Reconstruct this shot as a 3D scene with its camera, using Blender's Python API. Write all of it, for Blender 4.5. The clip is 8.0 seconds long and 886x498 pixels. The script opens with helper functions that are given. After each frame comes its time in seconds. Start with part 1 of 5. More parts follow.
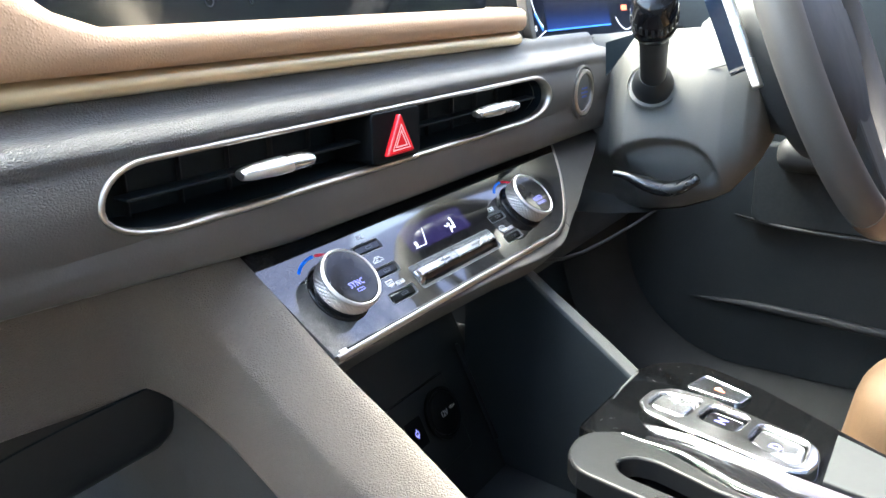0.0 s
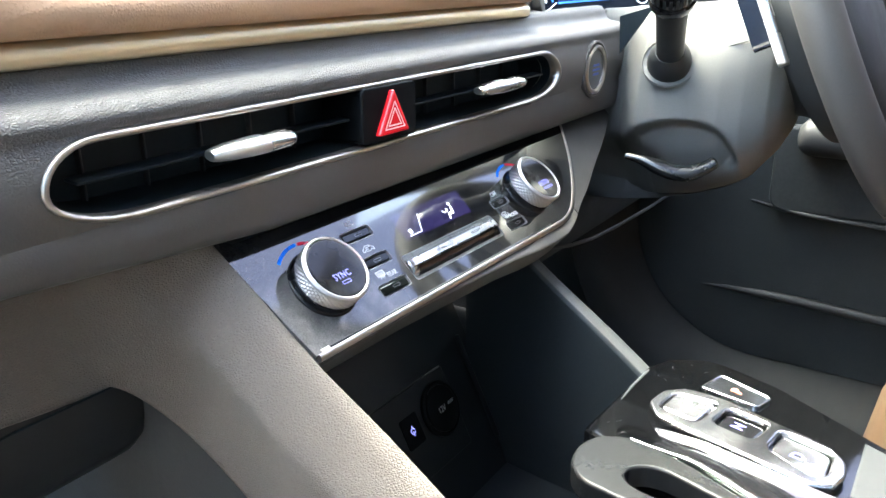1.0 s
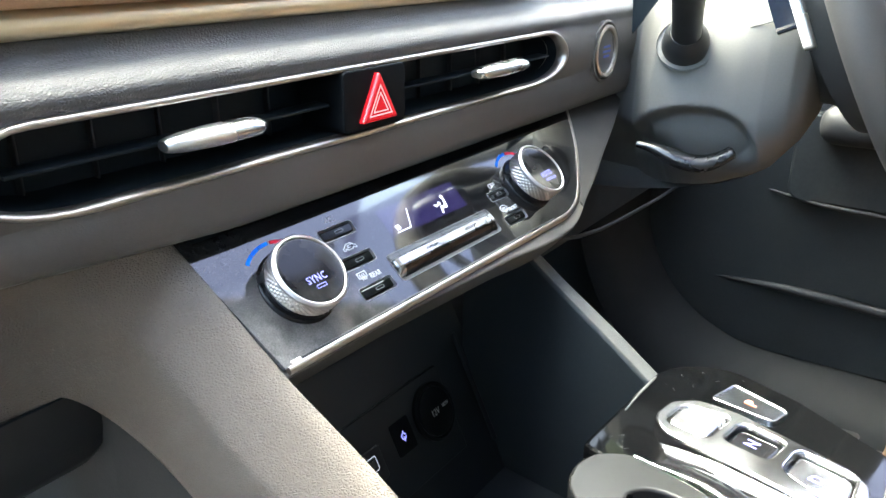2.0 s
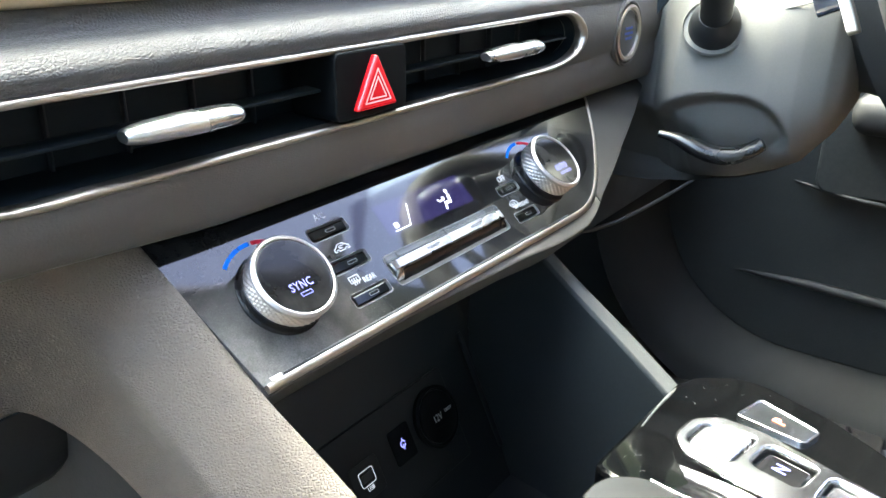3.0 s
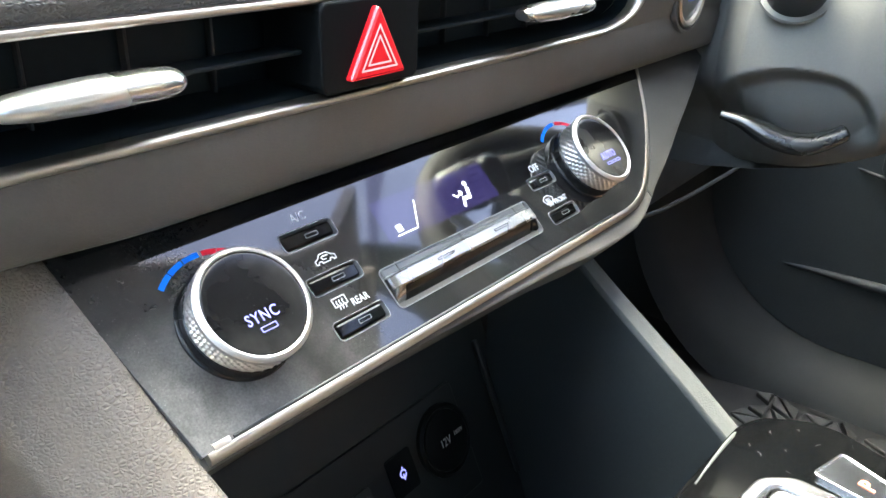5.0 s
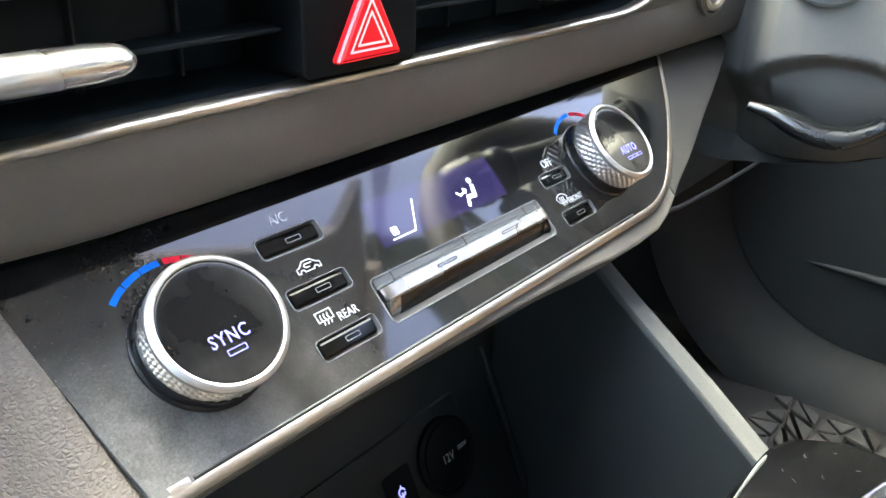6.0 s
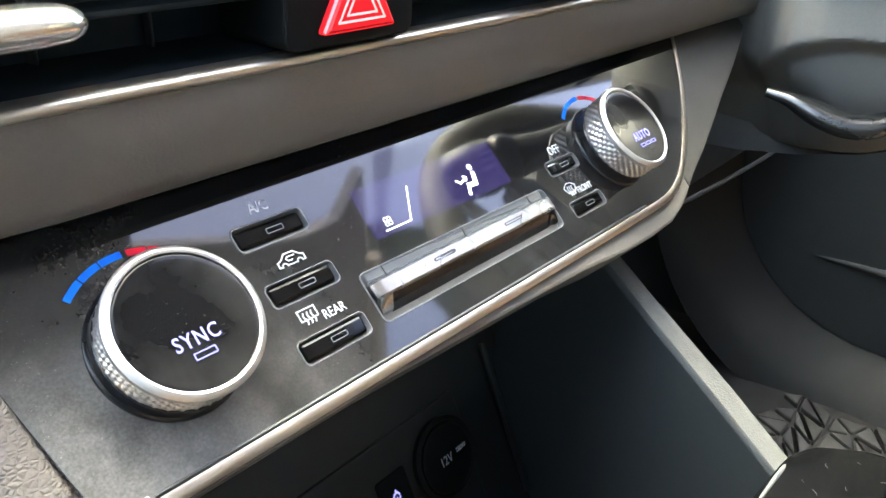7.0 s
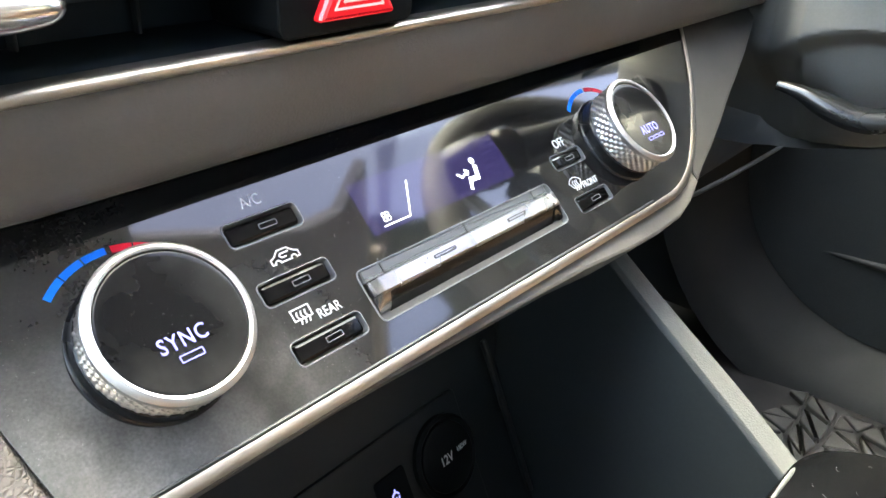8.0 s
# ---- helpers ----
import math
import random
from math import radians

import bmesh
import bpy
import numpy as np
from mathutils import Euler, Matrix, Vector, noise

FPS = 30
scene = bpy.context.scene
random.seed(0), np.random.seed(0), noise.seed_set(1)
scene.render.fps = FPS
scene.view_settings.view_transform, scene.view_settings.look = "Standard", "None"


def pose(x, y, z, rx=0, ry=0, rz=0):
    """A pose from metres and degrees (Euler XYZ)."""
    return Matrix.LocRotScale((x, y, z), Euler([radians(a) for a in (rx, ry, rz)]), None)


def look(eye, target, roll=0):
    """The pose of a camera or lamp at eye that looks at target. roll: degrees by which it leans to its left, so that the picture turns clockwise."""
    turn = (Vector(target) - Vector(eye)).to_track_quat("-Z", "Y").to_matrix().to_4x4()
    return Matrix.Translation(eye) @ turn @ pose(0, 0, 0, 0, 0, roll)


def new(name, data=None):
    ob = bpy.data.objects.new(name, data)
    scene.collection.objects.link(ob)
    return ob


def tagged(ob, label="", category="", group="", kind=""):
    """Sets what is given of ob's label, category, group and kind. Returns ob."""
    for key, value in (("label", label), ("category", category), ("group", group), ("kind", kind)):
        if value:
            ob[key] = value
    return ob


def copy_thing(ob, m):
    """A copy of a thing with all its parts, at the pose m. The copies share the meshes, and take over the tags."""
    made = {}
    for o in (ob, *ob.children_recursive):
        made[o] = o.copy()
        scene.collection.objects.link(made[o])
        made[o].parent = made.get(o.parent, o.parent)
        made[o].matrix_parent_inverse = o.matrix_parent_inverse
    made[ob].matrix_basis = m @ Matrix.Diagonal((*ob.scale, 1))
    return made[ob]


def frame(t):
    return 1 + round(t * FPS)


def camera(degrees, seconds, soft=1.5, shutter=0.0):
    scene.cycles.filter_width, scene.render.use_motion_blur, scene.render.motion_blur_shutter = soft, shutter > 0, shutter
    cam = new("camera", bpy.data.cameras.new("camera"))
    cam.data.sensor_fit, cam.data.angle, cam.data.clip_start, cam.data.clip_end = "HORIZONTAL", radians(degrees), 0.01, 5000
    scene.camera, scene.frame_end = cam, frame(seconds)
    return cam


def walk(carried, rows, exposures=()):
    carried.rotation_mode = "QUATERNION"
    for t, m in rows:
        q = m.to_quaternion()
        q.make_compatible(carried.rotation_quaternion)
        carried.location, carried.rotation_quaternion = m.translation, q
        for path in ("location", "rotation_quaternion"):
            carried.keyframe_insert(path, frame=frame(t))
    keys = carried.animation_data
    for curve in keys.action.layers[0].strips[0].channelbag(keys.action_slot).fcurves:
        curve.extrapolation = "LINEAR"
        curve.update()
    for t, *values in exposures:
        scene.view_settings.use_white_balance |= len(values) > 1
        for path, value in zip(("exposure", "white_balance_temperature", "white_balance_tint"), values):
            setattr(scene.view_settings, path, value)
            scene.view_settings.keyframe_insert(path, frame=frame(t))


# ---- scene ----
# Car cabin: x to the driver's side, y to the windscreen, z up; the floor lies at z = 0.12.
STOPS = 5.44
GLOW = 0.05  # how strong lit symbols are beside the daylight
cam = camera(58.8, 8.0)
PATH = [
    (0, (-0.049, 0.044, 0.752), (1.547, 1.077, 0.132), -0.8),
    (0.5, (-0.029, 0.052, 0.748), (1.555, 1.089, 0.105), -0.6),
    (1, (-0.01, 0.059, 0.744), (1.559, 1.105, 0.076), -0.4),
    (1.5, (0.012, 0.065, 0.742), (1.565, 1.118, 0.05), -0.2),
    (3, (0.071, 0.091, 0.736), (1.572, 1.17, -0.027), 0.6),
    (3.5, (0.091, 0.104, 0.733), (1.576, 1.19, -0.052), 0.9),
    (4, (0.11, 0.117, 0.73), (1.578, 1.211, -0.076), 1.2),
    (4.5, (0.13, 0.129, 0.725), (1.581, 1.231, -0.101), 1.5),
    (4.7, (0.137, 0.135, 0.723), (1.584, 1.233, -0.114), 1.9),
    (6, (0.178, 0.163, 0.709), (1.596, 1.272, -0.162), 2.3),
    (6.5, (0.188, 0.169, 0.704), (1.598, 1.28, -0.178), 2.4),
    (7, (0.197, 0.175, 0.699), (1.601, 1.284, -0.194), 2.7),
    (7.5, (0.203, 0.178, 0.697), (1.6, 1.286, -0.208), 2.9),
    (8, (0.205, 0.18, 0.696), (1.597, 1.29, -0.215), 2.9),
]
walk(cam, [(t, look(eye, target, roll)) for t, eye, target, roll in PATH], exposures=[(0.0, STOPS, 6400, -3), (1.5, STOPS + 0.1, 6550, -4), (3.0, STOPS + 0.2, 6600, -6), (8.0, STOPS + 0.4, 7350, -4)])

# ---- light ----
world = bpy.data.worlds.new("world")
scene.world = world
world.use_nodes = True
wn = world.node_tree
wn.nodes.clear()
sky = wn.nodes.new("ShaderNodeTexSky")
sky.sky_type, sky.sun_disc = "NISHITA", False
sky.sun_elevation, sky.sun_rotation = radians(58), radians(20)
sky.air_density, sky.dust_density, sky.ozone_density = 0.8, 6.0, 0.5
bg = wn.nodes.new("ShaderNodeBackground")
bg.inputs["Strength"].default_value = 0.15
wo = wn.nodes.new("ShaderNodeOutputWorld")
wn.links.new(sky.outputs[0], bg.inputs[0])
wn.links.new(bg.outputs[0], wo.inputs[0])

sun = new("sun", bpy.data.lights.new("sun", "SUN"))
sun.data.energy, sun.data.angle, sun.data.color = 0.5, radians(20), (1.0, 0.95, 0.88)
sun.matrix_world = look((1.0, 2.4, 4.2), (0, 0, 0))


# ---- materials ----
def mat(name, color, rough=0.5, metal=0.0, grain=0.0, scale=600.0, kind="noise", vary=0.12, coat=0.0, spec=0.5,
        wear=0.0, emit=None, power=0.0, dust=0.0, film=0.0):
    """A node material: base colour with variation at two scales, grain as fine relief, roughness wear, dust specks."""
    m = bpy.data.materials.new(name)
    m.use_nodes = True
    nt = m.node_tree
    b = nt.nodes["Principled BSDF"]
    link = nt.links.new
    b.inputs["Metallic"].default_value = metal
    b.inputs["Specular IOR Level"].default_value = spec
    b.inputs["Coat Weight"].default_value = coat
    b.inputs["Coat Roughness"].default_value = 0.05
    co = nt.nodes.new("ShaderNodeTexCoord").outputs["Object"]

    def noise_tex(sc, detail=3.0, dist=0.0):
        n = nt.nodes.new("ShaderNodeTexNoise")
        n.inputs["Scale"].default_value, n.inputs["Detail"].default_value = sc, detail
        n.inputs["Distortion"].default_value = dist
        link(co, n.inputs["Vector"])
        return n.outputs["Fac"]

    def remap(fac, lo, hi, a, c):
        r = nt.nodes.new("ShaderNodeMapRange")
        for key, v in (("From Min", lo), ("From Max", hi), ("To Min", a), ("To Max", c)):
            r.inputs[key].default_value = v
        link(fac, r.inputs["Value"])
        return r.outputs["Result"]

    def times(a, c):
        r = nt.nodes.new("ShaderNodeMath")
        r.operation = "MULTIPLY"
        link(a, r.inputs[0])
        link(c, r.inputs[1])
        return r.outputs[0]

    big, fine = noise_tex(9.0), noise_tex(scale * 0.6)
    value = times(remap(big, 0.3, 0.7, 1 - vary, 1 + vary), remap(fine, 0.3, 0.7, 1 - vary * 0.6, 1 + vary * 0.6))
    mix = nt.nodes.new("ShaderNodeVectorMath")
    mix.operation = "SCALE"
    mix.inputs[0].default_value = color
    link(value, mix.inputs["Scale"])
    base = mix.outputs[0]
    haze = None
    if dust:
        specks = remap(noise_tex(1700.0, 1.0), 0.72, 0.77, 0.0, 1.0)
        patch = remap(noise_tex(25.0), 0.46, 0.70, 0.0, dust)
        haze = remap(noise_tex(40.0, 6.0, 0.3), 0.42, 0.72, 0.0, dust * 0.14)
        if film:
            # wiped, greasy film that fades out towards the driver's side
            sep = nt.nodes.new("ShaderNodeSeparateXYZ")
            link(co, sep.inputs[0])
            fade = remap(sep.outputs[0], 0.265, 0.345, 1.0, 0.06)
            low = remap(sep.outputs[2], 0.572, 0.592, 1.0, 0.12)
            haze = times(times(times(fade, low), remap(noise_tex(30.0, 2.0, 0.2), 0.32, 0.46, film * 0.35, film)), times(remap(noise_tex(160.0, 6.0, 0.8), 0.30, 0.70, 0.72, 1.10), remap(noise_tex(1300.0, 2.0), 0.3, 0.7, 0.8, 1.2)))
        add = nt.nodes.new("ShaderNodeMath")
        link(times(specks, patch), add.inputs[0])
        link(haze, add.inputs[1])
        mx = nt.nodes.new("ShaderNodeMix")
        mx.data_type = "RGBA"
        link(add.outputs[0], mx.inputs["Factor"])
        link(base, mx.inputs[6])
        mx.inputs[7].default_value = (0.45, 0.44, 0.42, 1)
        base = mx.outputs[2]
    link(base, b.inputs["Base Color"])
    link(remap(noise_tex(35.0, 5.0, 0.4), 0.35, 0.7, max(0.0, rough - wear), rough + wear + rough * 0.12), b.inputs["Roughness"])
    if grain:
        bump = nt.nodes.new("ShaderNodeBump")
        bump.inputs["Strength"].default_value = grain
        bump.inputs["Distance"].default_value = 0.0007 if kind == "noise" else 0.0006
        if kind == "leather":
            warp = nt.nodes.new("ShaderNodeTexNoise")
            warp.inputs["Scale"].default_value = scale * 0.5
            link(co, warp.inputs["Vector"])
            ad = nt.nodes.new("ShaderNodeVectorMath")
            ad.operation = "MULTIPLY_ADD"
            link(warp.outputs["Color"], ad.inputs[0])
            ad.inputs[1].default_value = (0.45 / scale,) * 3
            link(co, ad.inputs[2])
            v = nt.nodes.new("ShaderNodeTexVoronoi")
            v.feature = "SMOOTH_F1"
            v.inputs["Smoothness"].default_value = 0.35
            v.inputs["Scale"].default_value = scale
            link(ad.outputs[0], v.inputs["Vector"])
            plateau = remap(v.outputs["Distance"], 0.12, 0.62, 1.0, 0.0)
            plateau.node.interpolation_type = "SMOOTHSTEP"
            link(plateau, bump.inputs["Height"])
        elif kind == "mesh":
            # rows of small round holes
            v = nt.nodes.new("ShaderNodeTexVoronoi")
            v.inputs["Scale"].default_value, v.inputs["Randomness"].default_value = scale, 0.0
            link(co, v.inputs["Vector"])
            link(remap(v.outputs["Distance"], 0.22, 0.42, 0.0, 1.0), bump.inputs["Height"])
        elif kind == "hide":
            # creased leather grain: soft pebbles parted by shallow furrows
            warp = nt.nodes.new("ShaderNodeTexNoise")
            warp.inputs["Scale"].default_value = scale * 0.6
            link(co, warp.inputs["Vector"])
            ad = nt.nodes.new("ShaderNodeVectorMath")
            ad.operation = "MULTIPLY_ADD"
            link(warp.outputs["Color"], ad.inputs[0])
            ad.inputs[1].default_value = (0.5 / scale,) * 3
            link(co, ad.inputs[2])
            st = nt.nodes.new("ShaderNodeVectorMath")
            st.operation = "MULTIPLY"
            link(ad.outputs[0], st.inputs[0])
            st.inputs[1].default_value = (0.72, 0.9, 1.1)
            v = nt.nodes.new("ShaderNodeTexVoronoi")
            v.feature = "DISTANCE_TO_EDGE"
            v.inputs["Scale"].default_value = scale
            link(st.outputs[0], v.inputs["Vector"])
            furrow = remap(v.outputs["Distance"], 0.0, 0.34, 0.0, 1.0)
            furrow.node.interpolation_type = "SMOOTHSTEP"
            link(times(furrow, remap(noise_tex(scale * 0.3, 1.0), 0.3, 0.7, 0.78, 1.0)), bump.inputs["Height"])
        else:
            link(fine, bump.inputs["Height"])
        link(bump.outputs["Normal"], b.inputs["Normal"])
    if emit:
        b.inputs["Emission Color"].default_value = (*emit, 1)
        b.inputs["Emission Strength"].default_value = power * GLOW
    return m


DASH = mat("grained_dash", (0.080, 0.0735, 0.0665), 0.47, grain=0.34, scale=720, kind="hide", vary=0.06, spec=0.4)
# the dash grain is deep on the roll and all but gone on the face below it
d_nodes, d_link = DASH.node_tree.nodes, DASH.node_tree.links.new
d_xyz, d_map = d_nodes.new("ShaderNodeSeparateXYZ"), d_nodes.new("ShaderNodeMapRange")
d_link(d_nodes["Texture Coordinate"].outputs["Object"], d_xyz.inputs[0])
d_link(d_xyz.outputs[2], d_map.inputs["Value"])
for key, value in (("From Min", 0.655), ("From Max", 0.684), ("To Min", 0.08), ("To Max", 0.6)):
    d_map.inputs[key].default_value = value
d_link(d_map.outputs[0], d_nodes["Bump"].inputs["Strength"])
# side colour is darkened to hold the shade of a steeper face
SIDE_GREY = mat("shaded_side_grain", (0.040, 0.038, 0.035), 0.5, grain=0.12, scale=900, vary=0.10, spec=0.3)
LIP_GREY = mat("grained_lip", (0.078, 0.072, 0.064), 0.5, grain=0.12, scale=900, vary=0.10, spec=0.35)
RAIL = mat("smooth_rail", (0.068, 0.0710, 0.0715), 0.55, grain=0.22, scale=800, kind="hide", vary=0.06, spec=0.24)
RAMP = mat("grained_console", (0.150, 0.129, 0.111), 0.62, grain=0.68, scale=740, kind="hide", vary=0.05, spec=0.18)
PLASTIC = mat("dark_plastic", (0.034, 0.038, 0.042), 0.48, grain=0.12, scale=900, vary=0.12)
COLUMN = mat("column_plastic", (0.104, 0.1025, 0.098), 0.58, grain=0.10, scale=1100, vary=0.06, spec=0.16)
BLACK = mat("matt_black_plastic", (0.0105, 0.0115, 0.0125), 0.42, grain=0.10, scale=900, vary=0.15)
VENT = mat("vent_black", (0.0090, 0.0135, 0.0165), 0.5, vary=0.1, spec=0.14)
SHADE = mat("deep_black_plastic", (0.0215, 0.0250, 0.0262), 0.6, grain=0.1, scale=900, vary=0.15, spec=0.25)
KICK = mat("footwell_plastic", (0.0054, 0.0068, 0.0070), 0.6, grain=0.15, scale=700, vary=0.15, spec=0.28)
PADDLE = mat("navy_gloss", (0.008, 0.014, 0.028), 0.12, vary=0.1, wear=0.04, dust=0.08)
BROWN = mat("brown_leather", (0.075, 0.048, 0.033), 0.45, grain=0.08, scale=1300, kind="leather", vary=0.08)
SLOT_BLACK = mat("slot_black", (0.005, 0.005, 0.0055), 0.55, vary=0.1, wear=0.08, dust=0.06, spec=0.06)
LEVER = mat("lever_dark", (0.013, 0.0135, 0.014), 0.24, vary=0.1, wear=0.05, spec=0.5)
LOWER = mat("lower_grey_plastic", (0.024, 0.025, 0.026), 0.55, grain=0.15, scale=900, vary=0.12, spec=0.3)
BIN_BLACK = mat("bin_black_plastic", (0.0090, 0.0112, 0.0122), 0.46, grain=0.10, scale=900, vary=0.15, spec=0.35)
SOCKET = mat("socket_black", (0.0045, 0.0055, 0.0062), 0.55, grain=0.08, scale=900, vary=0.15, spec=0.07)
SATIN = mat("satin_black_wall", (0.024, 0.0275, 0.028), 0.42, grain=0.03, scale=700, vary=0.1, spec=0.4)
PIANO = mat("gloss_black", (0.005, 0.005, 0.0055), 0.05, vary=0.1, wear=0.0, dust=0.24, film=0.26)
GLOSS = mat("clean_gloss_black", (0.005, 0.005, 0.006), 0.06, vary=0.1, wear=0.03, dust=0.12, spec=0.3)
KNOB_BASE = mat("knob_base_black", (0.006, 0.006, 0.0065), 0.25, vary=0.1, dust=0.05, spec=0.3)
CAP = mat("dim_glass_cap", (0.004, 0.004, 0.0045), 0.09, vary=0.1, dust=0.34, spec=0.16)
TAN = mat("tan_leather", (0.420, 0.2600, 0.152), 0.5, grain=0.2, scale=700, kind="leather", vary=0.06)
TAN_SEAT = mat("tan_seat_leather", (0.085, 0.049, 0.024), 0.6, grain=0.1, scale=700, kind="leather", vary=0.08)
GOLD = mat("champagne_trim", (0.62, 0.51, 0.33), 0.34, metal=0.75, grain=0.03, scale=300, vary=0.05)
CHROME = mat("satin_chrome", (0.46, 0.42, 0.37), 0.34, metal=1.0, vary=0.03, wear=0.03)
SILVER = mat("silver_metal", (0.62, 0.61, 0.60), 0.28, metal=1.0, vary=0.03, wear=0.03)
MIRROR = mat("bright_chrome", (0.76, 0.76, 0.77), 0.15, metal=1.0, vary=0.02, wear=0.02)
CUP_TRIM = mat("dark_satin_trim", (0.011, 0.0112, 0.0117), 0.24, metal=0.0, spec=0.16, grain=0.02, scale=600, vary=0.05)
SHIFT_BLACK = mat("selector_gloss_black", (0.0016, 0.0017, 0.0020), 0.07, vary=0.1, wear=0.03, dust=0.02, spec=0.24)
BEZEL = mat("satin_bezel_chrome", (0.50, 0.50, 0.51), 0.20, metal=1.0, vary=0.03, wear=0.03)
DARK_CHROME = mat("dark_chrome", (0.34, 0.36, 0.41), 0.2, metal=1.0, vary=0.04, wear=0.03)
PARTED = mat("perforated_cloth", (0.021, 0.0245, 0.026), 0.6, grain=1.0, scale=330, kind="mesh", vary=0.2, spec=0.3)
BUTTON_SILVER = mat("button_silver", (0.40, 0.40, 0.41), 0.26, metal=1.0, vary=0.05, wear=0.04)
RING = mat("satin_ring_metal", (0.52, 0.50, 0.49), 0.38, metal=1.0, vary=0.03, wear=0.02)
KNURL = mat("knurled_metal", (0.56, 0.53, 0.51), 0.34, metal=1.0, vary=0.05)
FRONT_BLACK = mat("rocker_gloss", (0.004, 0.004, 0.0045), 0.12, vary=0.1, dust=0.06, spec=0.12)
FLANK = mat("flank_gloss", (0.006, 0.006, 0.007), 0.07, vary=0.05, wear=0.02, dust=0.04, spec=0.55)
COVER = mat("pale_sliding_cover", (0.024, 0.0255, 0.0275), 0.58, vary=0.04, spec=0.12)
GREY_TRIM = mat("grey_trim", (0.075, 0.079, 0.082), 0.28, metal=0.35, grain=0.02, scale=600, vary=0.05)
# pale grey that stands in for the highlight on button and slot edges
EDGE_SHINE = mat("edge_highlight", (0.15, 0.15, 0.155), 0.3, vary=0.05)
WHEEL = mat("wheel_leather", (0.054, 0.0505, 0.047), 0.56, grain=0.08, scale=1300, kind="leather", vary=0.08, spec=0.3)
FABRIC = mat("headliner_fabric", (0.30, 0.305, 0.32), 0.9, grain=0.3, scale=900, vary=0.05)
CARPET = mat("carpet", (0.05, 0.052, 0.055), 0.95, grain=0.8, scale=1200, vary=0.3)
FACET = mat("worn_rubber", (0.034, 0.034, 0.033), 0.6, grain=0.2, scale=700, vary=0.3)
RUBBER = mat("rubber_mat", (0.014, 0.014, 0.0145), 0.55, grain=0.2, scale=800, vary=0.2)
RED = mat("red_lens", (0.42, 0.008, 0.014), 0.22, vary=0.05, emit=(1.0, 0.02, 0.04), power=0.2, coat=0.3)
WHITE_MARK = mat("pale_marking", (0.52, 0.52, 0.53), 0.5, vary=0.04)
DIM_MARK = mat("dim_marking", (0.12, 0.12, 0.126), 0.4, vary=0.04)
RED_MARK = mat("white_line_on_red", (0.85, 0.6, 0.6), 0.4, vary=0.04, emit=(1, 0.5, 0.5), power=0.15)
GLOW_BLUE = mat("blue_backlight", (0.06, 0.06, 0.22), 0.5, emit=(0.32, 0.32, 1.0), power=0.75)
GLOW_DIM = mat("dim_white_backlight", (0.4, 0.4, 0.45), 0.5, emit=(0.8, 0.82, 1.0), power=0.4)
GLOW_WHITE = mat("white_backlight", (0.6, 0.6, 0.7), 0.5, emit=(0.9, 0.9, 1.0), power=1.0)
GLOW_ORANGE = mat("orange_backlight", (0.6, 0.2, 0.1), 0.5, emit=(1.0, 0.16, 0.08), power=1.2)
BLUE_MARK = mat("blue_marking", (0.0, 0.15, 0.74), 0.5, spec=0.06)
RED_ARC = mat("red_marking", (0.56, 0.008, 0.03), 0.5, spec=0.06)
DISPLAY = mat("lit_display", (0.01, 0.008, 0.02), 0.06, emit=(0.15, 0.12, 0.55), power=0.075, wear=0.02)
CLUSTER = mat("cluster_screen", (0.006, 0.007, 0.010), 0.12, emit=(0.02, 0.03, 0.10), power=0.10)
BLUE_LINE = mat("blue_screen_line", (0.02, 0.1, 0.5), 0.3, emit=(0.08, 0.3, 1.0), power=0.9)
SCREEN = mat("dark_screen", (0.008, 0.010, 0.014), 0.10, vary=0.1, wear=0.03)


def glass(name, color):
    """Thin window glass: tinted see-through with a slight gloss."""
    m = bpy.data.materials.new(name)
    m.use_nodes = True
    nt = m.node_tree
    nt.nodes.clear()
    t, g, x, o = (nt.nodes.new("ShaderNode" + k) for k in ("BsdfTransparent", "BsdfGlossy", "MixShader", "OutputMaterial"))
    x.inputs[0].default_value = 0.05
    t.inputs["Color"].default_value = (*color, 1)
    g.inputs["Roughness"].default_value = 0.02
    for a, b in ((t.outputs[0], x.inputs[1]), (g.outputs[0], x.inputs[2]), (x.outputs[0], o.inputs[0])):
        nt.links.new(a, b)
    return m


TINTED = glass("tinted_glass", (0.38, 0.362, 0.44))
SMOKED = glass("smoked_glass", (0.16, 0.16, 0.16))
PRIVACY = glass("privacy_glass", (0.07, 0.07, 0.08))
CLEAR = glass("clear_glass", (0.85, 0.88, 0.88))
BEIGE = mat("beige_pillar_trim", (0.55, 0.50, 0.42), 0.8, grain=0.2, scale=900, vary=0.05)
TREES = mat("distant_trees", (0.035, 0.05, 0.02), 0.9, grain=0.6, scale=3, vary=0.5)
TARMAC = mat("concrete", (0.32, 0.31, 0.29), 0.9, grain=0.4, scale=200, vary=0.2)

# ---- mesh helpers ----
FLAT = set()  # meshes whose level faces must stay level


def part(name, bm, material, parent=None, label="", sharp=38.0):
    """Links a bmesh as one mesh object under a thing or a part."""
    if isinstance(bm, bmesh.types.BMesh):
        if id(bm) in FLAT:
            FLAT.discard(id(bm))
            sharp = min(sharp, 6.0)
        bmesh.ops.recalc_face_normals(bm, faces=bm.faces)
        me = bpy.data.meshes.new(name)
        bm.to_mesh(me)
        bm.free()
    else:
        me = bm
    me.materials.clear()
    me.materials.append(material)
    me.shade_smooth()
    me.set_sharp_from_angle(angle=radians(sharp))
    ob = new(name, me)
    if parent:
        ob.parent = parent
    return tagged(ob, label)


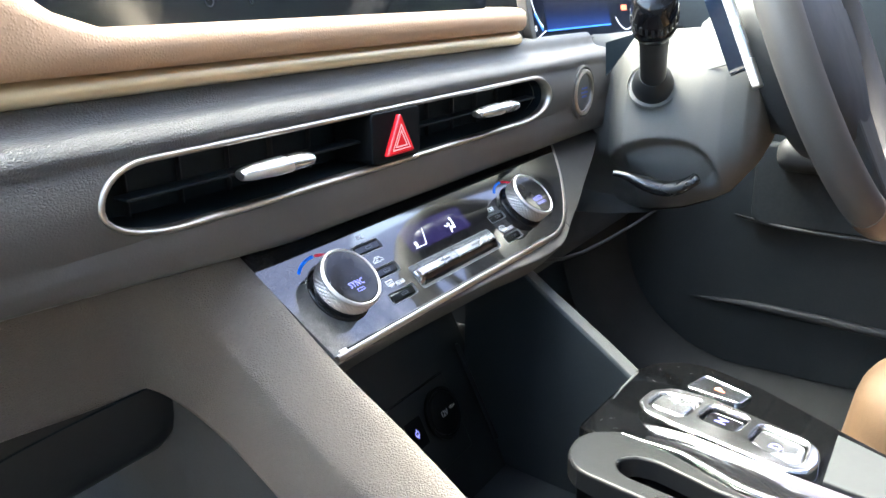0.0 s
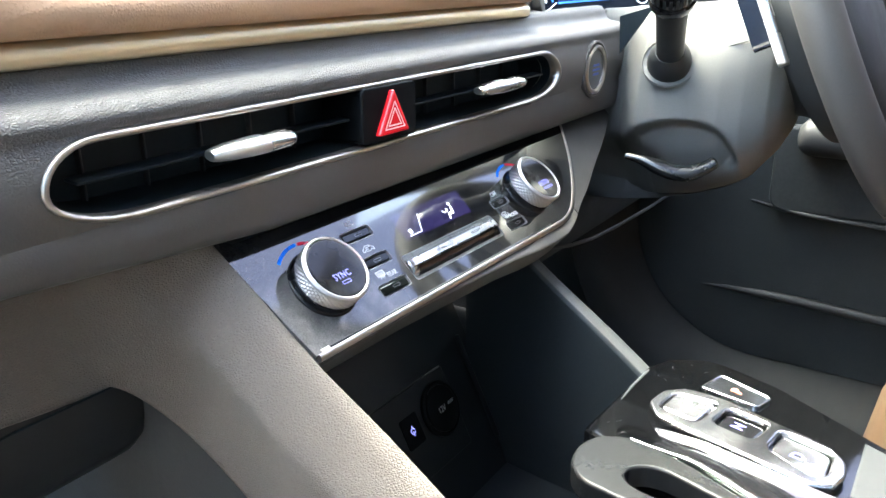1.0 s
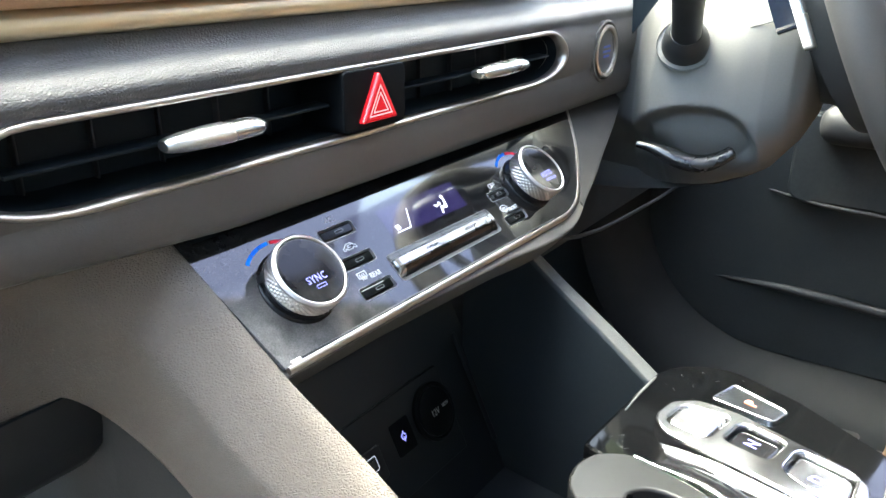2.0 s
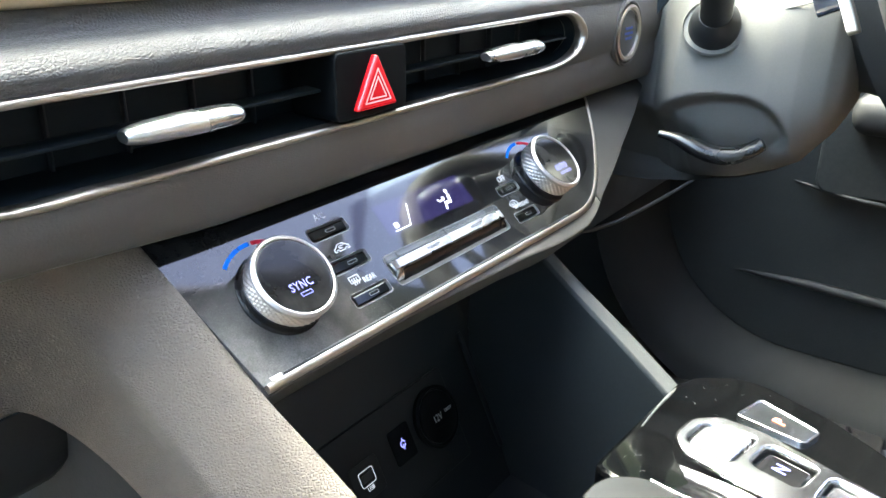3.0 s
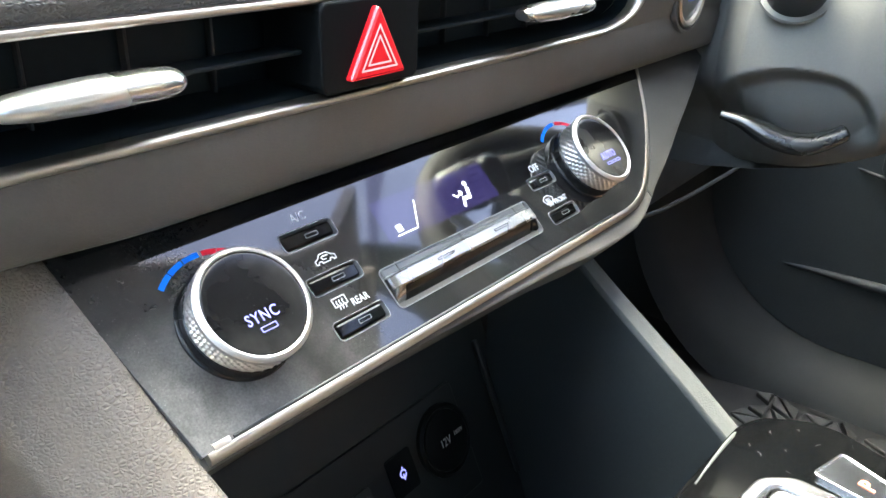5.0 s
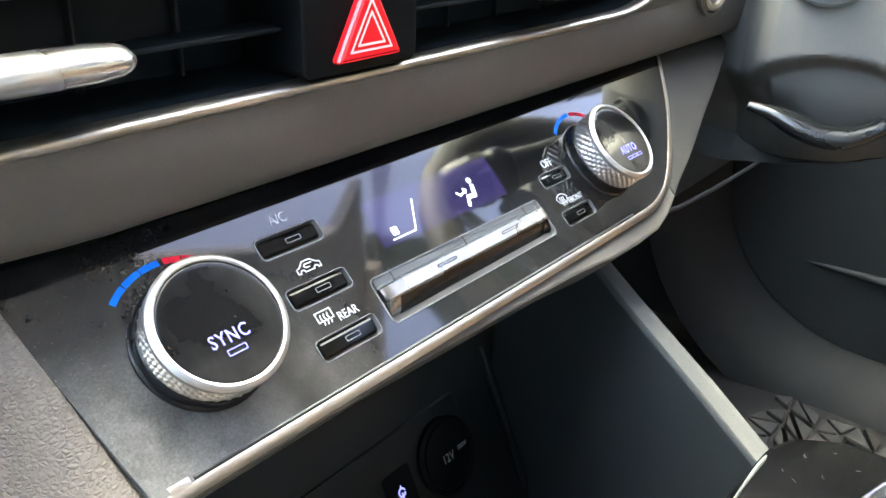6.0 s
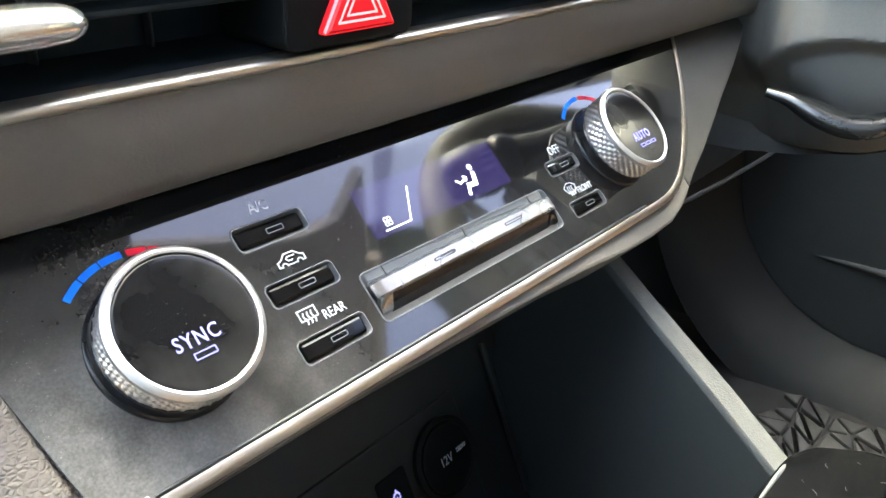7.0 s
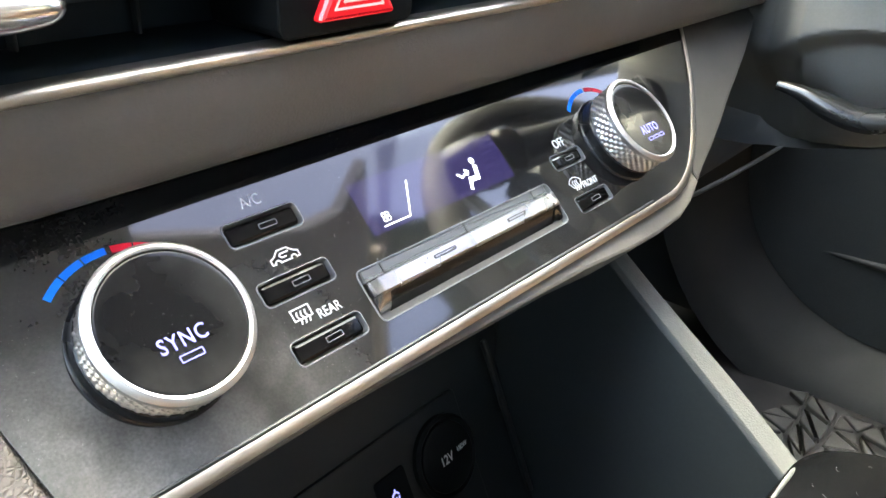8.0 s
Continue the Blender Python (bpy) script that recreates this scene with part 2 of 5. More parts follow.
def thing(name, label, category, group="", kind=""):
    return tagged(new(name), label, category, group, kind)


def quads(bm, rows, closed=False, cap=False):
    """Skin between rows of points; closed: each row is a loop; cap: close both ends."""
    vs = [[bm.verts.new(p) for p in row] for row in rows]
    n = len(vs[0])
    for a, b in zip(vs, vs[1:]):
        for i in range(n if closed else n - 1):
            j = (i + 1) % n
            bm.faces.new((a[i], a[j], b[j], b[i]))
    if cap:
        bm.faces.new(vs[0][::-1])
        bm.faces.new(vs[-1])
    return vs


def lathe(profile, n=64, m=Matrix(), bm=None):
    """Turns (radius, height) points about z."""
    bm = bm or bmesh.new()
    rows = [[m @ Vector((r * math.cos(2 * math.pi * i / n), r * math.sin(2 * math.pi * i / n), h)) for i in range(n)] for r, h in profile]
    quads(bm, rows, closed=True, cap=True)
    return bm


def rounded(w, h, r, n=6, cx=0.0, cy=0.0):
    """A rounded rectangle as a loop of (x, y)."""
    r = min(r, w / 2 - 1e-5, h / 2 - 1e-5)
    out = []
    for sx, sy, a0 in ((1, 1, 0), (-1, 1, 90), (-1, -1, 180), (1, -1, 270)):
        for i in range(n + 1):
            a = radians(a0 + 90 * i / n)
            out.append((cx + sx * (w / 2 - r) + r * math.cos(a), cy + sy * (h / 2 - r) + r * math.sin(a)))
    return out


def inset(loop, d):
    """The loop moved inwards by d (the loop runs anticlockwise)."""
    out, n = [], len(loop)
    for i in range(n):
        a, p, b = (Vector(loop[(i + k) % n]) for k in (-1, 0, 1))
        t1, t2 = (p - a), (b - p)
        t1, t2 = (t1.normalized() if t1.length else t2.normalized()), (t2.normalized() if t2.length else t1.normalized())
        nrm = Vector((-(t1 + t2).y, (t1 + t2).x))
        nrm = nrm.normalized() / max(0.5, math.sqrt(max(0.0, (1 + t1.dot(t2)) / 2))) if nrm.length else Vector((0, 0))
        out.append(tuple(p + nrm * d))
    return out


def slab(loop, z0, z1, bevel=0.0006, m=Matrix(), bm=None, crown=0.0):
    """A solid with that outline, its upper edge rounded."""
    bm = bm or bmesh.new()
    rings = [(loop, z0), (loop, z1 - bevel)]
    if bevel:
        rings += [(inset(loop, bevel * 0.3), z1 - bevel * 0.3), (inset(loop, bevel), z1)]
    quads(bm, [[m @ Vector((x, y, z)) for x, y in lp] for lp, z in rings], closed=True, cap=True)
    FLAT.add(id(bm))
    return bm


def box(size, m=Matrix(), bevel=0.0, seg=3, bm=None):
    """A box about the pose m with rounded edges."""
    b = bmesh.new()
    bmesh.ops.create_cube(b, size=1.0, matrix=Matrix.Diagonal((*size, 1)))
    if bevel:
        bmesh.ops.bevel(b, geom=b.edges[:], offset=bevel, segments=seg, profile=0.5, affect="EDGES", clamp_overlap=True)
    b.transform(m)
    if bm is None:
        return b
    tmp = bpy.data.meshes.new("tmp")
    b.to_mesh(tmp)
    b.free()
    bm.from_mesh(tmp)
    bpy.data.meshes.remove(tmp)
    return bm


def sweep(path, section, closed=False, up=(0, 0, 1), scale=None, bm=None, cap=True):
    """Carries a section of (side, up) points along a path."""
    bm = bm or bmesh.new()
    path = [Vector(p) for p in path]
    rows, n = [], len(path)
    for i, p in enumerate(path):
        a = path[(i - 1) % n] if closed or i else p
        b = path[(i + 1) % n] if closed or i < n - 1 else p
        t = (b - a).normalized()
        side = t.cross(Vector(up)).normalized()
        v = side.cross(t)
        k = scale(i / (n - 1)) if scale else 1.0
        rows.append([p + side * s * k + v * h * k for s, h in section])
    if closed:
        rows.append(rows[0])
    quads(bm, rows, closed=True, cap=cap and not closed)
    if closed:
        bmesh.ops.remove_doubles(bm, verts=bm.verts, dist=1e-7)
    return bm


def eased(points, n):
    """A smooth path through the points, n steps from each to the next."""
    p = [Vector(points[0])] + [Vector(q) for q in points] + [Vector(points[-1])]
    out = []
    for a, b, c, d in zip(p, p[1:], p[2:], p[3:]):
        for i in range(n):
            t = i / n
            out.append(0.5 * (2 * b + (c - a) * t + (2 * a - 5 * b + 4 * c - d) * t * t + (3 * b - a - 3 * c + d) * t ** 3))
    return out + [p[-1]]


def disc_section(r, n=18, flat=1.0):
    return [(r * math.cos(2 * math.pi * i / n), flat * r * math.sin(2 * math.pi * i / n)) for i in range(n)]


def plate(loops, z0, z1, bevel=0.0, m=Matrix()):
    """A flat plate with holes: the first loop is the outline, the others are holes."""
    cu = bpy.data.curves.new("tmp", "CURVE")
    cu.dimensions, cu.fill_mode = "2D", "BOTH"
    for lp in loops:
        sp = cu.splines.new("POLY")
        sp.points.add(len(lp) - 1)
        for q, (x, y) in zip(sp.points, lp):
            q.co = (x, y, 0, 1)
        sp.use_cyclic_u = True
    cu.extrude = (z1 - z0) / 2 - bevel
    cu.bevel_depth, cu.bevel_resolution, cu.offset = bevel, 3, -bevel
    ob = new("tmp", cu)
    bpy.context.view_layer.update()
    me = bpy.data.meshes.new_from_object(ob.evaluated_get(bpy.context.evaluated_depsgraph_get()))
    bpy.data.objects.remove(ob)
    bpy.data.curves.remove(cu)
    me.transform(m @ Matrix.Translation((0, 0, (z0 + z1) / 2)))
    bm = bmesh.new()
    bm.from_mesh(me)
    bpy.data.meshes.remove(me)
    bmesh.ops.remove_doubles(bm, verts=bm.verts, dist=1e-7)
    FLAT.add(id(bm))
    return bm


def lettering(text, size, m, stretch=1.0, bold=0.0, depth=0.0001, spacing=1.0):
    """Raised letters, centred on the pose m."""
    cu = bpy.data.curves.new("tmp", "FONT")
    cu.body, cu.size, cu.extrude, cu.offset, cu.align_x, cu.align_y = text, size, depth, bold, "CENTER", "CENTER"
    cu.space_character, cu.resolution_u = spacing, 3
    ob = new("tmp", cu)
    bpy.context.view_layer.update()
    me = bpy.data.meshes.new_from_object(ob.evaluated_get(bpy.context.evaluated_depsgraph_get()))
    bpy.data.objects.remove(ob)
    bpy.data.curves.remove(cu)
    me.transform(m @ Matrix.Diagonal((stretch, 1, 1, 1)))
    bm = bmesh.new()
    bm.from_mesh(me)
    bpy.data.meshes.remove(me)
    return bm


def strokes(lines, width, m, depth=0.00012, bm=None):
    """Thin raised lines of a symbol: each a list of (x, y)."""
    bm = bm or bmesh.new()
    for ln in lines:
        for a, b in zip(ln, ln[1:]):
            a, b = Vector(a), Vector(b)
            d = (b - a)
            if d.length < 1e-9:
                continue
            mid, ang = (a + b) / 2, math.atan2(d.y, d.x)
            box((d.length + width * 0.9, width, depth * 2), m @ Matrix.Translation((mid.x, mid.y, 0)) @ Matrix.Rotation(ang, 4, "Z"), bm=bm)
    return bm


def arc(cx, cy, r, a0, a1, n=12):
    return [(cx + r * math.cos(radians(a0 + (a1 - a0) * i / n)), cy + r * math.sin(radians(a0 + (a1 - a0) * i / n))) for i in range(n + 1)]


def smooth(a, b, x):
    x = min(1.0, max(0.0, (x - a) / (b - a)))
    return x * x * (3 - 2 * x)


# ---- cabin shell ----
FLOOR, ROOF, X0, X1, Y0, Y1 = 0.12, 1.315, -0.38, 1.18, -1.9, 1.05
XM = (X0 + X1) / 2
tagged(part("floor", box((X1 - X0 + 0.14, Y1 - Y0, 0.04), pose(XM, (Y0 + Y1) / 2, FLOOR - 0.02)), CARPET), "black carpeted cabin floor", "floor", kind="structure")
# the front edge of the roof, with a pod at its middle
HEADER = [(-0.26, -1.9), (1.06, -1.9), (1.06, 0.03), (1.0, -0.04), (0.92, -0.045), (0.80, -0.01), (0.70, 0.02), (0.645, 0.035), (0.645, 0.17), (0.19, 0.17), (0.19, 0.03), (0.0, -0.01), (-0.2, -0.04), (-0.26, 0.03)]
ceiling = tagged(part("ceiling", plate([HEADER], ROOF, ROOF + 0.03, 0.004), FABRIC), "pale grey fabric headliner", "ceiling", kind="structure")
bm = bmesh.new()
quads(bm, [[(x, y, z) for x in (-0.34, XM, 1.14)] for y, z in ((-0.16, 1.352), (-0.05, 1.345), (0.10, 1.305), (0.25, 1.245))])
part("shade_band", bm, TINTED, ceiling, "violet tinted top band of the windscreen")
bm = bmesh.new()
quads(bm, [[(x + (x - XM) * k, y, z) for x in (-0.25, XM, 1.05)] for y, z, k in ((0.25, 1.245, 0.0), (0.6, 1.05, 0.1), (1.03, 0.78, 0.18))])
part("windscreen_pane", bm, CLEAR, ceiling, "clear windscreen glass")
rear_wall = tagged(part("wall_rear", box((X1 - X0, 0.05, 0.75), pose(XM, Y0, FLOOR + 0.37)), CARPET), "dark rear cabin wall", "wall", kind="structure")
# unseen pane, added to cut the light that enters from behind
bm = bmesh.new()
quads(bm, [[(x, y, z) for x in (-0.34, XM, 1.14)] for y, z in ((-1.90, 0.86), (-1.86, 1.10), (-1.80, 1.33))])
part("rear_dimming_pane", bm, SMOKED, rear_wall, "smoked pane added to dim the light from behind")
tagged(part("firewall", box((X1 - X0, 0.05, 0.62), pose(XM, 0.86, FLOOR + 0.31)), CARPET), "dark carpeted footwell bulkhead", "wall", kind="structure")


def cabin_side(name, sx):
    """One side of the car: door below the window, rails and pillars, tinted panes."""
    def xs(z):
        return XM + sx * (0.79 - 0.125 * max(0.0, (z - 0.78) / 0.53))
    bm = box((0.05, Y1 - Y0, 0.16), pose(XM + sx * 0.815, (Y0 + Y1) / 2, FLOOR + 0.08))
    # the passenger's side has an unseen gap, added to let light in
    for ya, yb in ((Y0, Y1),) if sx > 0 else ((Y0, 0.31), (0.62, Y1)):
        box((0.05, yb - ya, 0.52), pose(XM + sx * 0.815, (ya + yb) / 2, FLOOR + 0.42), bm=bm)
    if sx > 0:
        box((0.04, Y1 - Y0, 0.08), pose(XM + 0.80, (Y0 + Y1) / 2, 0.84), 0.01, 2, bm=bm)
    side = tagged(part(name, bm, PLASTIC), "dark cabin side below the side windows" if sx > 0 else "dark cabin side with an opening added for light", "wall", kind="structure")
    part("roof_rail", sweep([(xs(1.31), y, 1.31) for y in (-1.9, -0.9, -0.13)], rounded(0.03, 0.03, 0.012, 3)), BEIGE, side)
    part("front_pillar", sweep([(xs(0.79), 0.31, 0.79), (xs(0.92), 0.235, 0.92), (xs(1.06), 0.19, 1.06), (xs(1.31), 0.13, 1.31)], rounded(0.035 if sx > 0 else 0.10, 0.05, 0.015, 3)), BEIGE, side)
    part("centre_pillar", sweep([(xs(0.79), -0.66, 0.79), (xs(1.0), -0.69, 1.0), (xs(1.31), -0.74, 1.31)], rounded(0.09, 0.05, 0.02, 3), up=(0, 1, 0)), BEIGE, side)
    # panes out of view, their tints chosen to balance the cabin light
    for nm, ya, yb, ma in (("rear_pane", -1.85, -0.74, CLEAR if sx > 0 else PRIVACY), ("door_pane", -0.66, 0.13 if sx > 0 else 0.25, TINTED if sx > 0 else SMOKED), ("quarter_pane", 0.132, 0.40, TINTED)):
        if sx < 0 and nm == "quarter_pane":
            continue
        bm = bmesh.new()
        quads(bm, [[(xs(z) + d, min(y, 0.31 - (z - 0.79) * 0.5), z) for y in (ya, yb)] for d in (0.0,) for z in (0.80, 0.95, 1.1, 1.30)])
        part(nm, bm, ma, side, "clear side glass" if ma is CLEAR else "tinted side glass")


cabin_side("wall_passenger_side", -1)
cabin_side("wall_driver_side", 1)
tagged(part("ground", box((240, 240, 0.1), pose(0, 0, -0.30)), TARMAC), "pale concrete ground around the car", "ground", kind="structure")
bm = bmesh.new()
quads(bm, [[(9.0 + 0.6 * math.sin(y * 1.7), y, z * (0.45 + 0.85 * smooth(-3.8, -4.4, y) + 0.8 * smooth(0.0, 1.2, y) + 0.08 * math.sin(y * 0.9) + 0.05 * math.sin(y * 2.3 + 1) + 0.04 * math.sin(y * 5.1)) if z > 0 else -0.25) for y in [i * 0.25 - 20 for i in range(161)]] for z in (0.0, 3.0, 6.7)])
tagged(part("backdrop", bm, TREES), "dark green trees beyond the driver's window", "trees", kind="structure")

# ---- dashboard ----
LIP = [(0.385, 0.624), (0.374, 0.6168), (0.367, 0.6142), (0.361, 0.6135), (0.3578, 0.6138), (0.3558, 0.6153), (0.3545, 0.620), (0.3535, 0.628), (0.3526, 0.636), (0.352, 0.643)]
ROLL = [(0.3515, 0.683), (0.352, 0.687), (0.354, 0.691), (0.3580, 0.6942), (0.364, 0.6957), (0.3695, 0.6964), (0.3735, 0.6985), (0.3758, 0.702), (0.3768, 0.706), (0.380, 0.7095), (0.391, 0.711), (0.392, 0.725)]
VX0, VX1, VZ0, VZ1 = 0.1495, 0.606, 0.6437, 0.6805
DASH_L, DASH_R = -0.36, 0.757


def vent_loop(grow, n_long=40, n_end=14):
    """The vent's outline in (x, z), anticlockwise from its lower left; grow moves it outwards."""
    z0, z1 = VZ0 - grow, VZ1 + grow
    h = (z1 - z0) / 2
    zc = (z0 + z1) / 2
    up, down = h * 1.5, h * 2.9
    xa, xb = VX0 - grow + down, VX1 + grow - down

    def end(a):
        """How far the end reaches sideways at angle a from the bottom."""
        base = down * math.sin(a) ** 0.95 if a < math.pi / 2 else down + up * (math.sin(a) - 1)
        return base
    out = [(xa + (xb - xa) * i / n_long, z0) for i in range(n_long)]
    out += [(xb + end(math.pi * i / n_end), zc - h * math.cos(math.pi * i / n_end)) for i in range(n_end)]
    xt0, xt1 = xa - (down - up), xb + (down - up)
    out += [(xt1 + (xt0 - xt1) * i / n_long, z1) for i in range(n_long)]
    out += [(xa - end(math.pi - math.pi * i / n_end), zc + h * math.cos(math.pi * i / n_end)) for i in range(n_end)]
    return out


def face_y(z):
    return 0.3505 + 9.0 * (z - 0.663) ** 2


def lip_rise(x):
    """The fascia's lower lip climbs a little towards the passenger's door."""
    return 0.075 * max(0.0, min(0.27 - x, 0.30))


def fascia():
    bm = bmesh.new()
    n_long, n_end = 40, 14
    inner = vent_loop(0.0012, n_long, n_end)
    za, zb = LIP[-1][1], ROLL[0][1]
    xa, xb = VX0 - 0.03, VX1 + 0.03
    outer = [(xa + (xb - xa) * i / n_long, za) for i in range(n_long)] + [(xb, za + (zb - za) * i / n_end) for i in range(n_end)]
    outer += [(xb + (xa - xb) * i / n_long, zb) for i in range(n_long)] + [(xa, zb + (za - zb) * i / n_end) for i in range(n_end)]
    rows = []
    for k in (0.0, 0.35, 0.7, 0.9, 1.0):
        rows.append([((1 - k) * ox + k * ix, face_y((1 - k) * oz + k * iz), (1 - k) * oz + k * iz) for (ox, oz), (ix, iz) in zip(outer, inner)])
    rows.append([(ix, 0.365, iz) for ix, iz in inner])
    quads(bm, rows, closed=True)
    for x_a, x_b in ((DASH_L, xa), (xb, DASH_R)):
        nx = 12
        quads(bm, [[(x_a + (x_b - x_a) * i / nx, face_y(za + (zb - za) * j / n_end), za + (zb - za) * j / n_end) for i in range(nx + 1)] for j in range(n_end + 1)])
    xs = [DASH_L + (xa - DASH_L) * i / 12 for i in range(12)] + [xa + (xb - xa) * i / n_long for i in range(n_long)] + [xb + (DASH_R - xb) * i / 12 for i in range(13)]
    low = [(y, z) for y, z in LIP[:-1]] + [(face_y(za), za)]
    high = [(face_y(zb), zb)] + ROLL[1:]
    for prof in (low, high):
        quads(bm, [[(x, y, z + lip_rise(x) * smooth(za, LIP[3][1], z)) for x in xs] for y, z in prof])
    # rounded return at the driver's end
    zs = low[2:-1] + [(face_y(za + (zb - za) * j / n_end), za + (zb - za) * j / n_end) for j in range(n_end + 1)] + high[1:]
    quads(bm, [[(DASH_R + dx, y + dy, z) for y, z in zs] for dx, dy in ((0, 0), (0.006, 0.0015), (0.011, 0.005), (0.014, 0.011), (0.0155, 0.02), (0.016, 0.06))])
    bmesh.ops.remove_doubles(bm, verts=bm.verts, dist=1e-6)
    return bm


dashboard = thing("dashboard", "dark grey grained dashboard with rolled upper edge", "dashboard")
part("fascia", fascia(), DASH, dashboard, "grey grained soft fascia", sharp=70)

# tan padded roll and champagne strip below the screen
END = [(DASH_L + (0.584 - DASH_L) * i / 40, 0.374) for i in range(41)] + [(0.584 + 0.034 * math.sin(radians(a)), 0.408 - 0.034 * math.cos(radians(a))) for a in range(10, 91, 10)] + [(0.618, 0.44), (0.618, 0.50)]


def along_end(section, rise=None):
    bm = bmesh.new()
    rows = []
    for i, (x, y) in enumerate(END):
        a, b = Vector(END[max(0, i - 1)]), Vector(END[min(len(END) - 1, i + 1)])
        t = (b - a).normalized()
        out = Vector((t.y, -t.x))
        rows.append([(x + out.x * o, y + out.y * o, z + (rise(x, z) if rise else 0.0)) for o, z in section])
    quads(bm, rows)
    return bm


part("trim_strip", along_end([(-0.02, 0.7075), (-0.001, 0.7075), (0.001, 0.709), (0.0015, 0.713), (-0.001, 0.7165), (-0.004, 0.7185), (-0.01, 0.719)]), GOLD, dashboard, "champagne satin trim strip", sharp=60)
part("leather_pad", along_end([(-0.01, 0.7185), (-0.003, 0.7185), (0.002, 0.7195), (0.0045, 0.7235), (0.005, 0.729), (0.004, 0.7345), (0.000, 0.7372), (-0.006, 0.7385), (-0.016, 0.7385), (-0.026, 0.738), (-0.034, 0.735), (-0.036, 0.725)],
                              lambda x, z: 0.07 * smooth(0.185, 0.06, x) * smooth(0.73, 0.739, z)), TAN, dashboard, "tan stitched leather pad", sharp=70)
bm = bmesh.new()
quads(bm, [[(x, y, z) for x in (X0, X1)] for y, z in ((0.43, 0.70), (0.43, 0.752), (0.50, 0.765), (0.75, 0.775), (1.04, 0.77), (1.04, 0.60))])
part("dash_top", bm, PLASTIC, dashboard, "dark dashboard top")

# screen above the pad
display_unit = thing("centre_screen", "glossy black landscape touchscreen above the tan pad", "screen")
SM = pose(0.372, 0.412, 0.795, 78, 0, 0)
part("housing", slab(rounded(0.42, 0.125, 0.012), -0.012, -0.001, 0.003, SM), BLACK, display_unit)
part("glass", slab(rounded(0.412, 0.118, 0.010), -0.001, 0.0008, 0.0006, SM), SCREEN, display_unit, "dark glossy screen glass")
ICON = SM @ Matrix.Translation((-0.105, -0.047, 0.001))
part("power_symbol", strokes([arc(0, 0, 0.003, 120, 420), [(0, 0.0008), (0, 0.004)]], 0.0006, ICON), GREY_TRIM, display_unit)
part("symbol", strokes([arc(0.032, -0.001, 0.0012, 0, 360)], 0.0006, ICON), GREY_TRIM, display_unit)

# ---- air vent ----
vent = thing("air_vent", "long black centre air vent with chrome rim", "air vent")


def rim():
    """Chrome rim: a rounded band round the vent outline."""
    rows = []
    for g, dy in ((0.0016, 0.002), (0.0018, -0.0006), (0.0010, -0.0016), (-0.0004, -0.0016), (-0.0014, -0.0006), (-0.0020, 0.003), (-0.0024, 0.016)):
        rows.append([(x, face_y(z) + dy, z) for x, z in vent_loop(g)])
    bm = bmesh.new()
    quads(bm, rows, closed=True)
    return bm


part("rim", rim(), CHROME, vent, "thin warm chrome rim", sharp=80)
bm = bmesh.new()
quads(bm, [[(x, y, z) for x, z in vent_loop(g)] for g, y in ((-0.0023, 0.358), (-0.0026, 0.388))], closed=True)
loop = vent_loop(-0.0026)
bm.faces.new([bm.verts.new((x, 0.388, z)) for x, z in loop])
part("duct", bm, VENT, vent)
HZ0, HZ1 = 0.343, 0.3965
for xa, xb in ((VX0 + 0.018, HZ0 - 0.002), (HZ1 + 0.002, VX1 - 0.016)):
    part("slat", box((xb - xa, 0.010, 0.0018), pose((xa + xb) / 2, 0.3625, 0.6625, 4), 0.0006, 2), VENT, vent)
# thin vanes in a paler grey, which stands in for their glints
for xa, xb in ((VX0 + 0.02, HZ0 - 0.004), (HZ1 + 0.006, VX1 - 0.02)):
    n = 5
    for i in range(n):
        x = xa + (xb - xa) * (i + 0.5) / n
        part("vane", box((0.0012, 0.004, VZ1 - VZ0 - 0.002), pose(x, 0.3852, 0.663, 0, 0, -8 if i % 3 else 6), 0.0004, 1), LOWER, vent)


def tab(xa, xb):
    """Tapered metal slider on the slat."""
    bm = bmesh.new()
    rows = []
    n = 40
    for i in range(n + 1):
        f = i / n
        w = float(np.interp(f, (0.0, 0.02, 0.08, 0.2, 0.45, 0.8, 0.92, 0.97, 1.0), (0.45, 0.62, 0.74, 0.88, 1.0, 0.97, 0.86, 0.68, 0.4)))
        x = xa + (xb - xa) * f
        rows.append([(x, 0.3490 + 0.0078 * w * math.cos(radians(a)), 0.6632 + 0.0049 * w * math.sin(radians(a))) for a in range(0, 360, 15)])
    quads(bm, rows, closed=True, cap=True)
    return bm


for xa, xb in ((0.2295, 0.2845), (0.4715, 0.5365)):
    part("slider", tab(xa, xb), SILVER, vent, "polished metal vent slider")

# ---- hazard switch ----
hazard = thing("hazard_switch", "red triangle hazard warning switch in black housing", "switch")
HM = pose((HZ0 + HZ1) / 2, 0.3505, 0.6632, 90, 0, 0)
part("housing", slab(rounded(HZ1 - HZ0, 0.0332, 0.004), -0.03, 0.0008, 0.0010, HM), SOCKET, hazard)
TRI = [(-0.0155, -0.0125), (0.0155, -0.0125), (0.0008, 0.0135), (-0.0008, 0.0135)]


def round_corners(loop, r, n=5):
    out, k = [], len(loop)
    for i in range(k):
        a, p, b = (Vector(loop[(i + j) % k]) for j in (-1, 0, 1))
        d1, d2 = (a - p), (b - p)
        q = min(r, d1.length * 0.45, d2.length * 0.45)
        s, e = p + d1.normalized() * q, p + d2.normalized() * q
        for j in range(n + 1):
            f = j / n
            out.append(tuple((1 - f) ** 2 * s + 2 * f * (1 - f) * p + f * f * e))
    return out


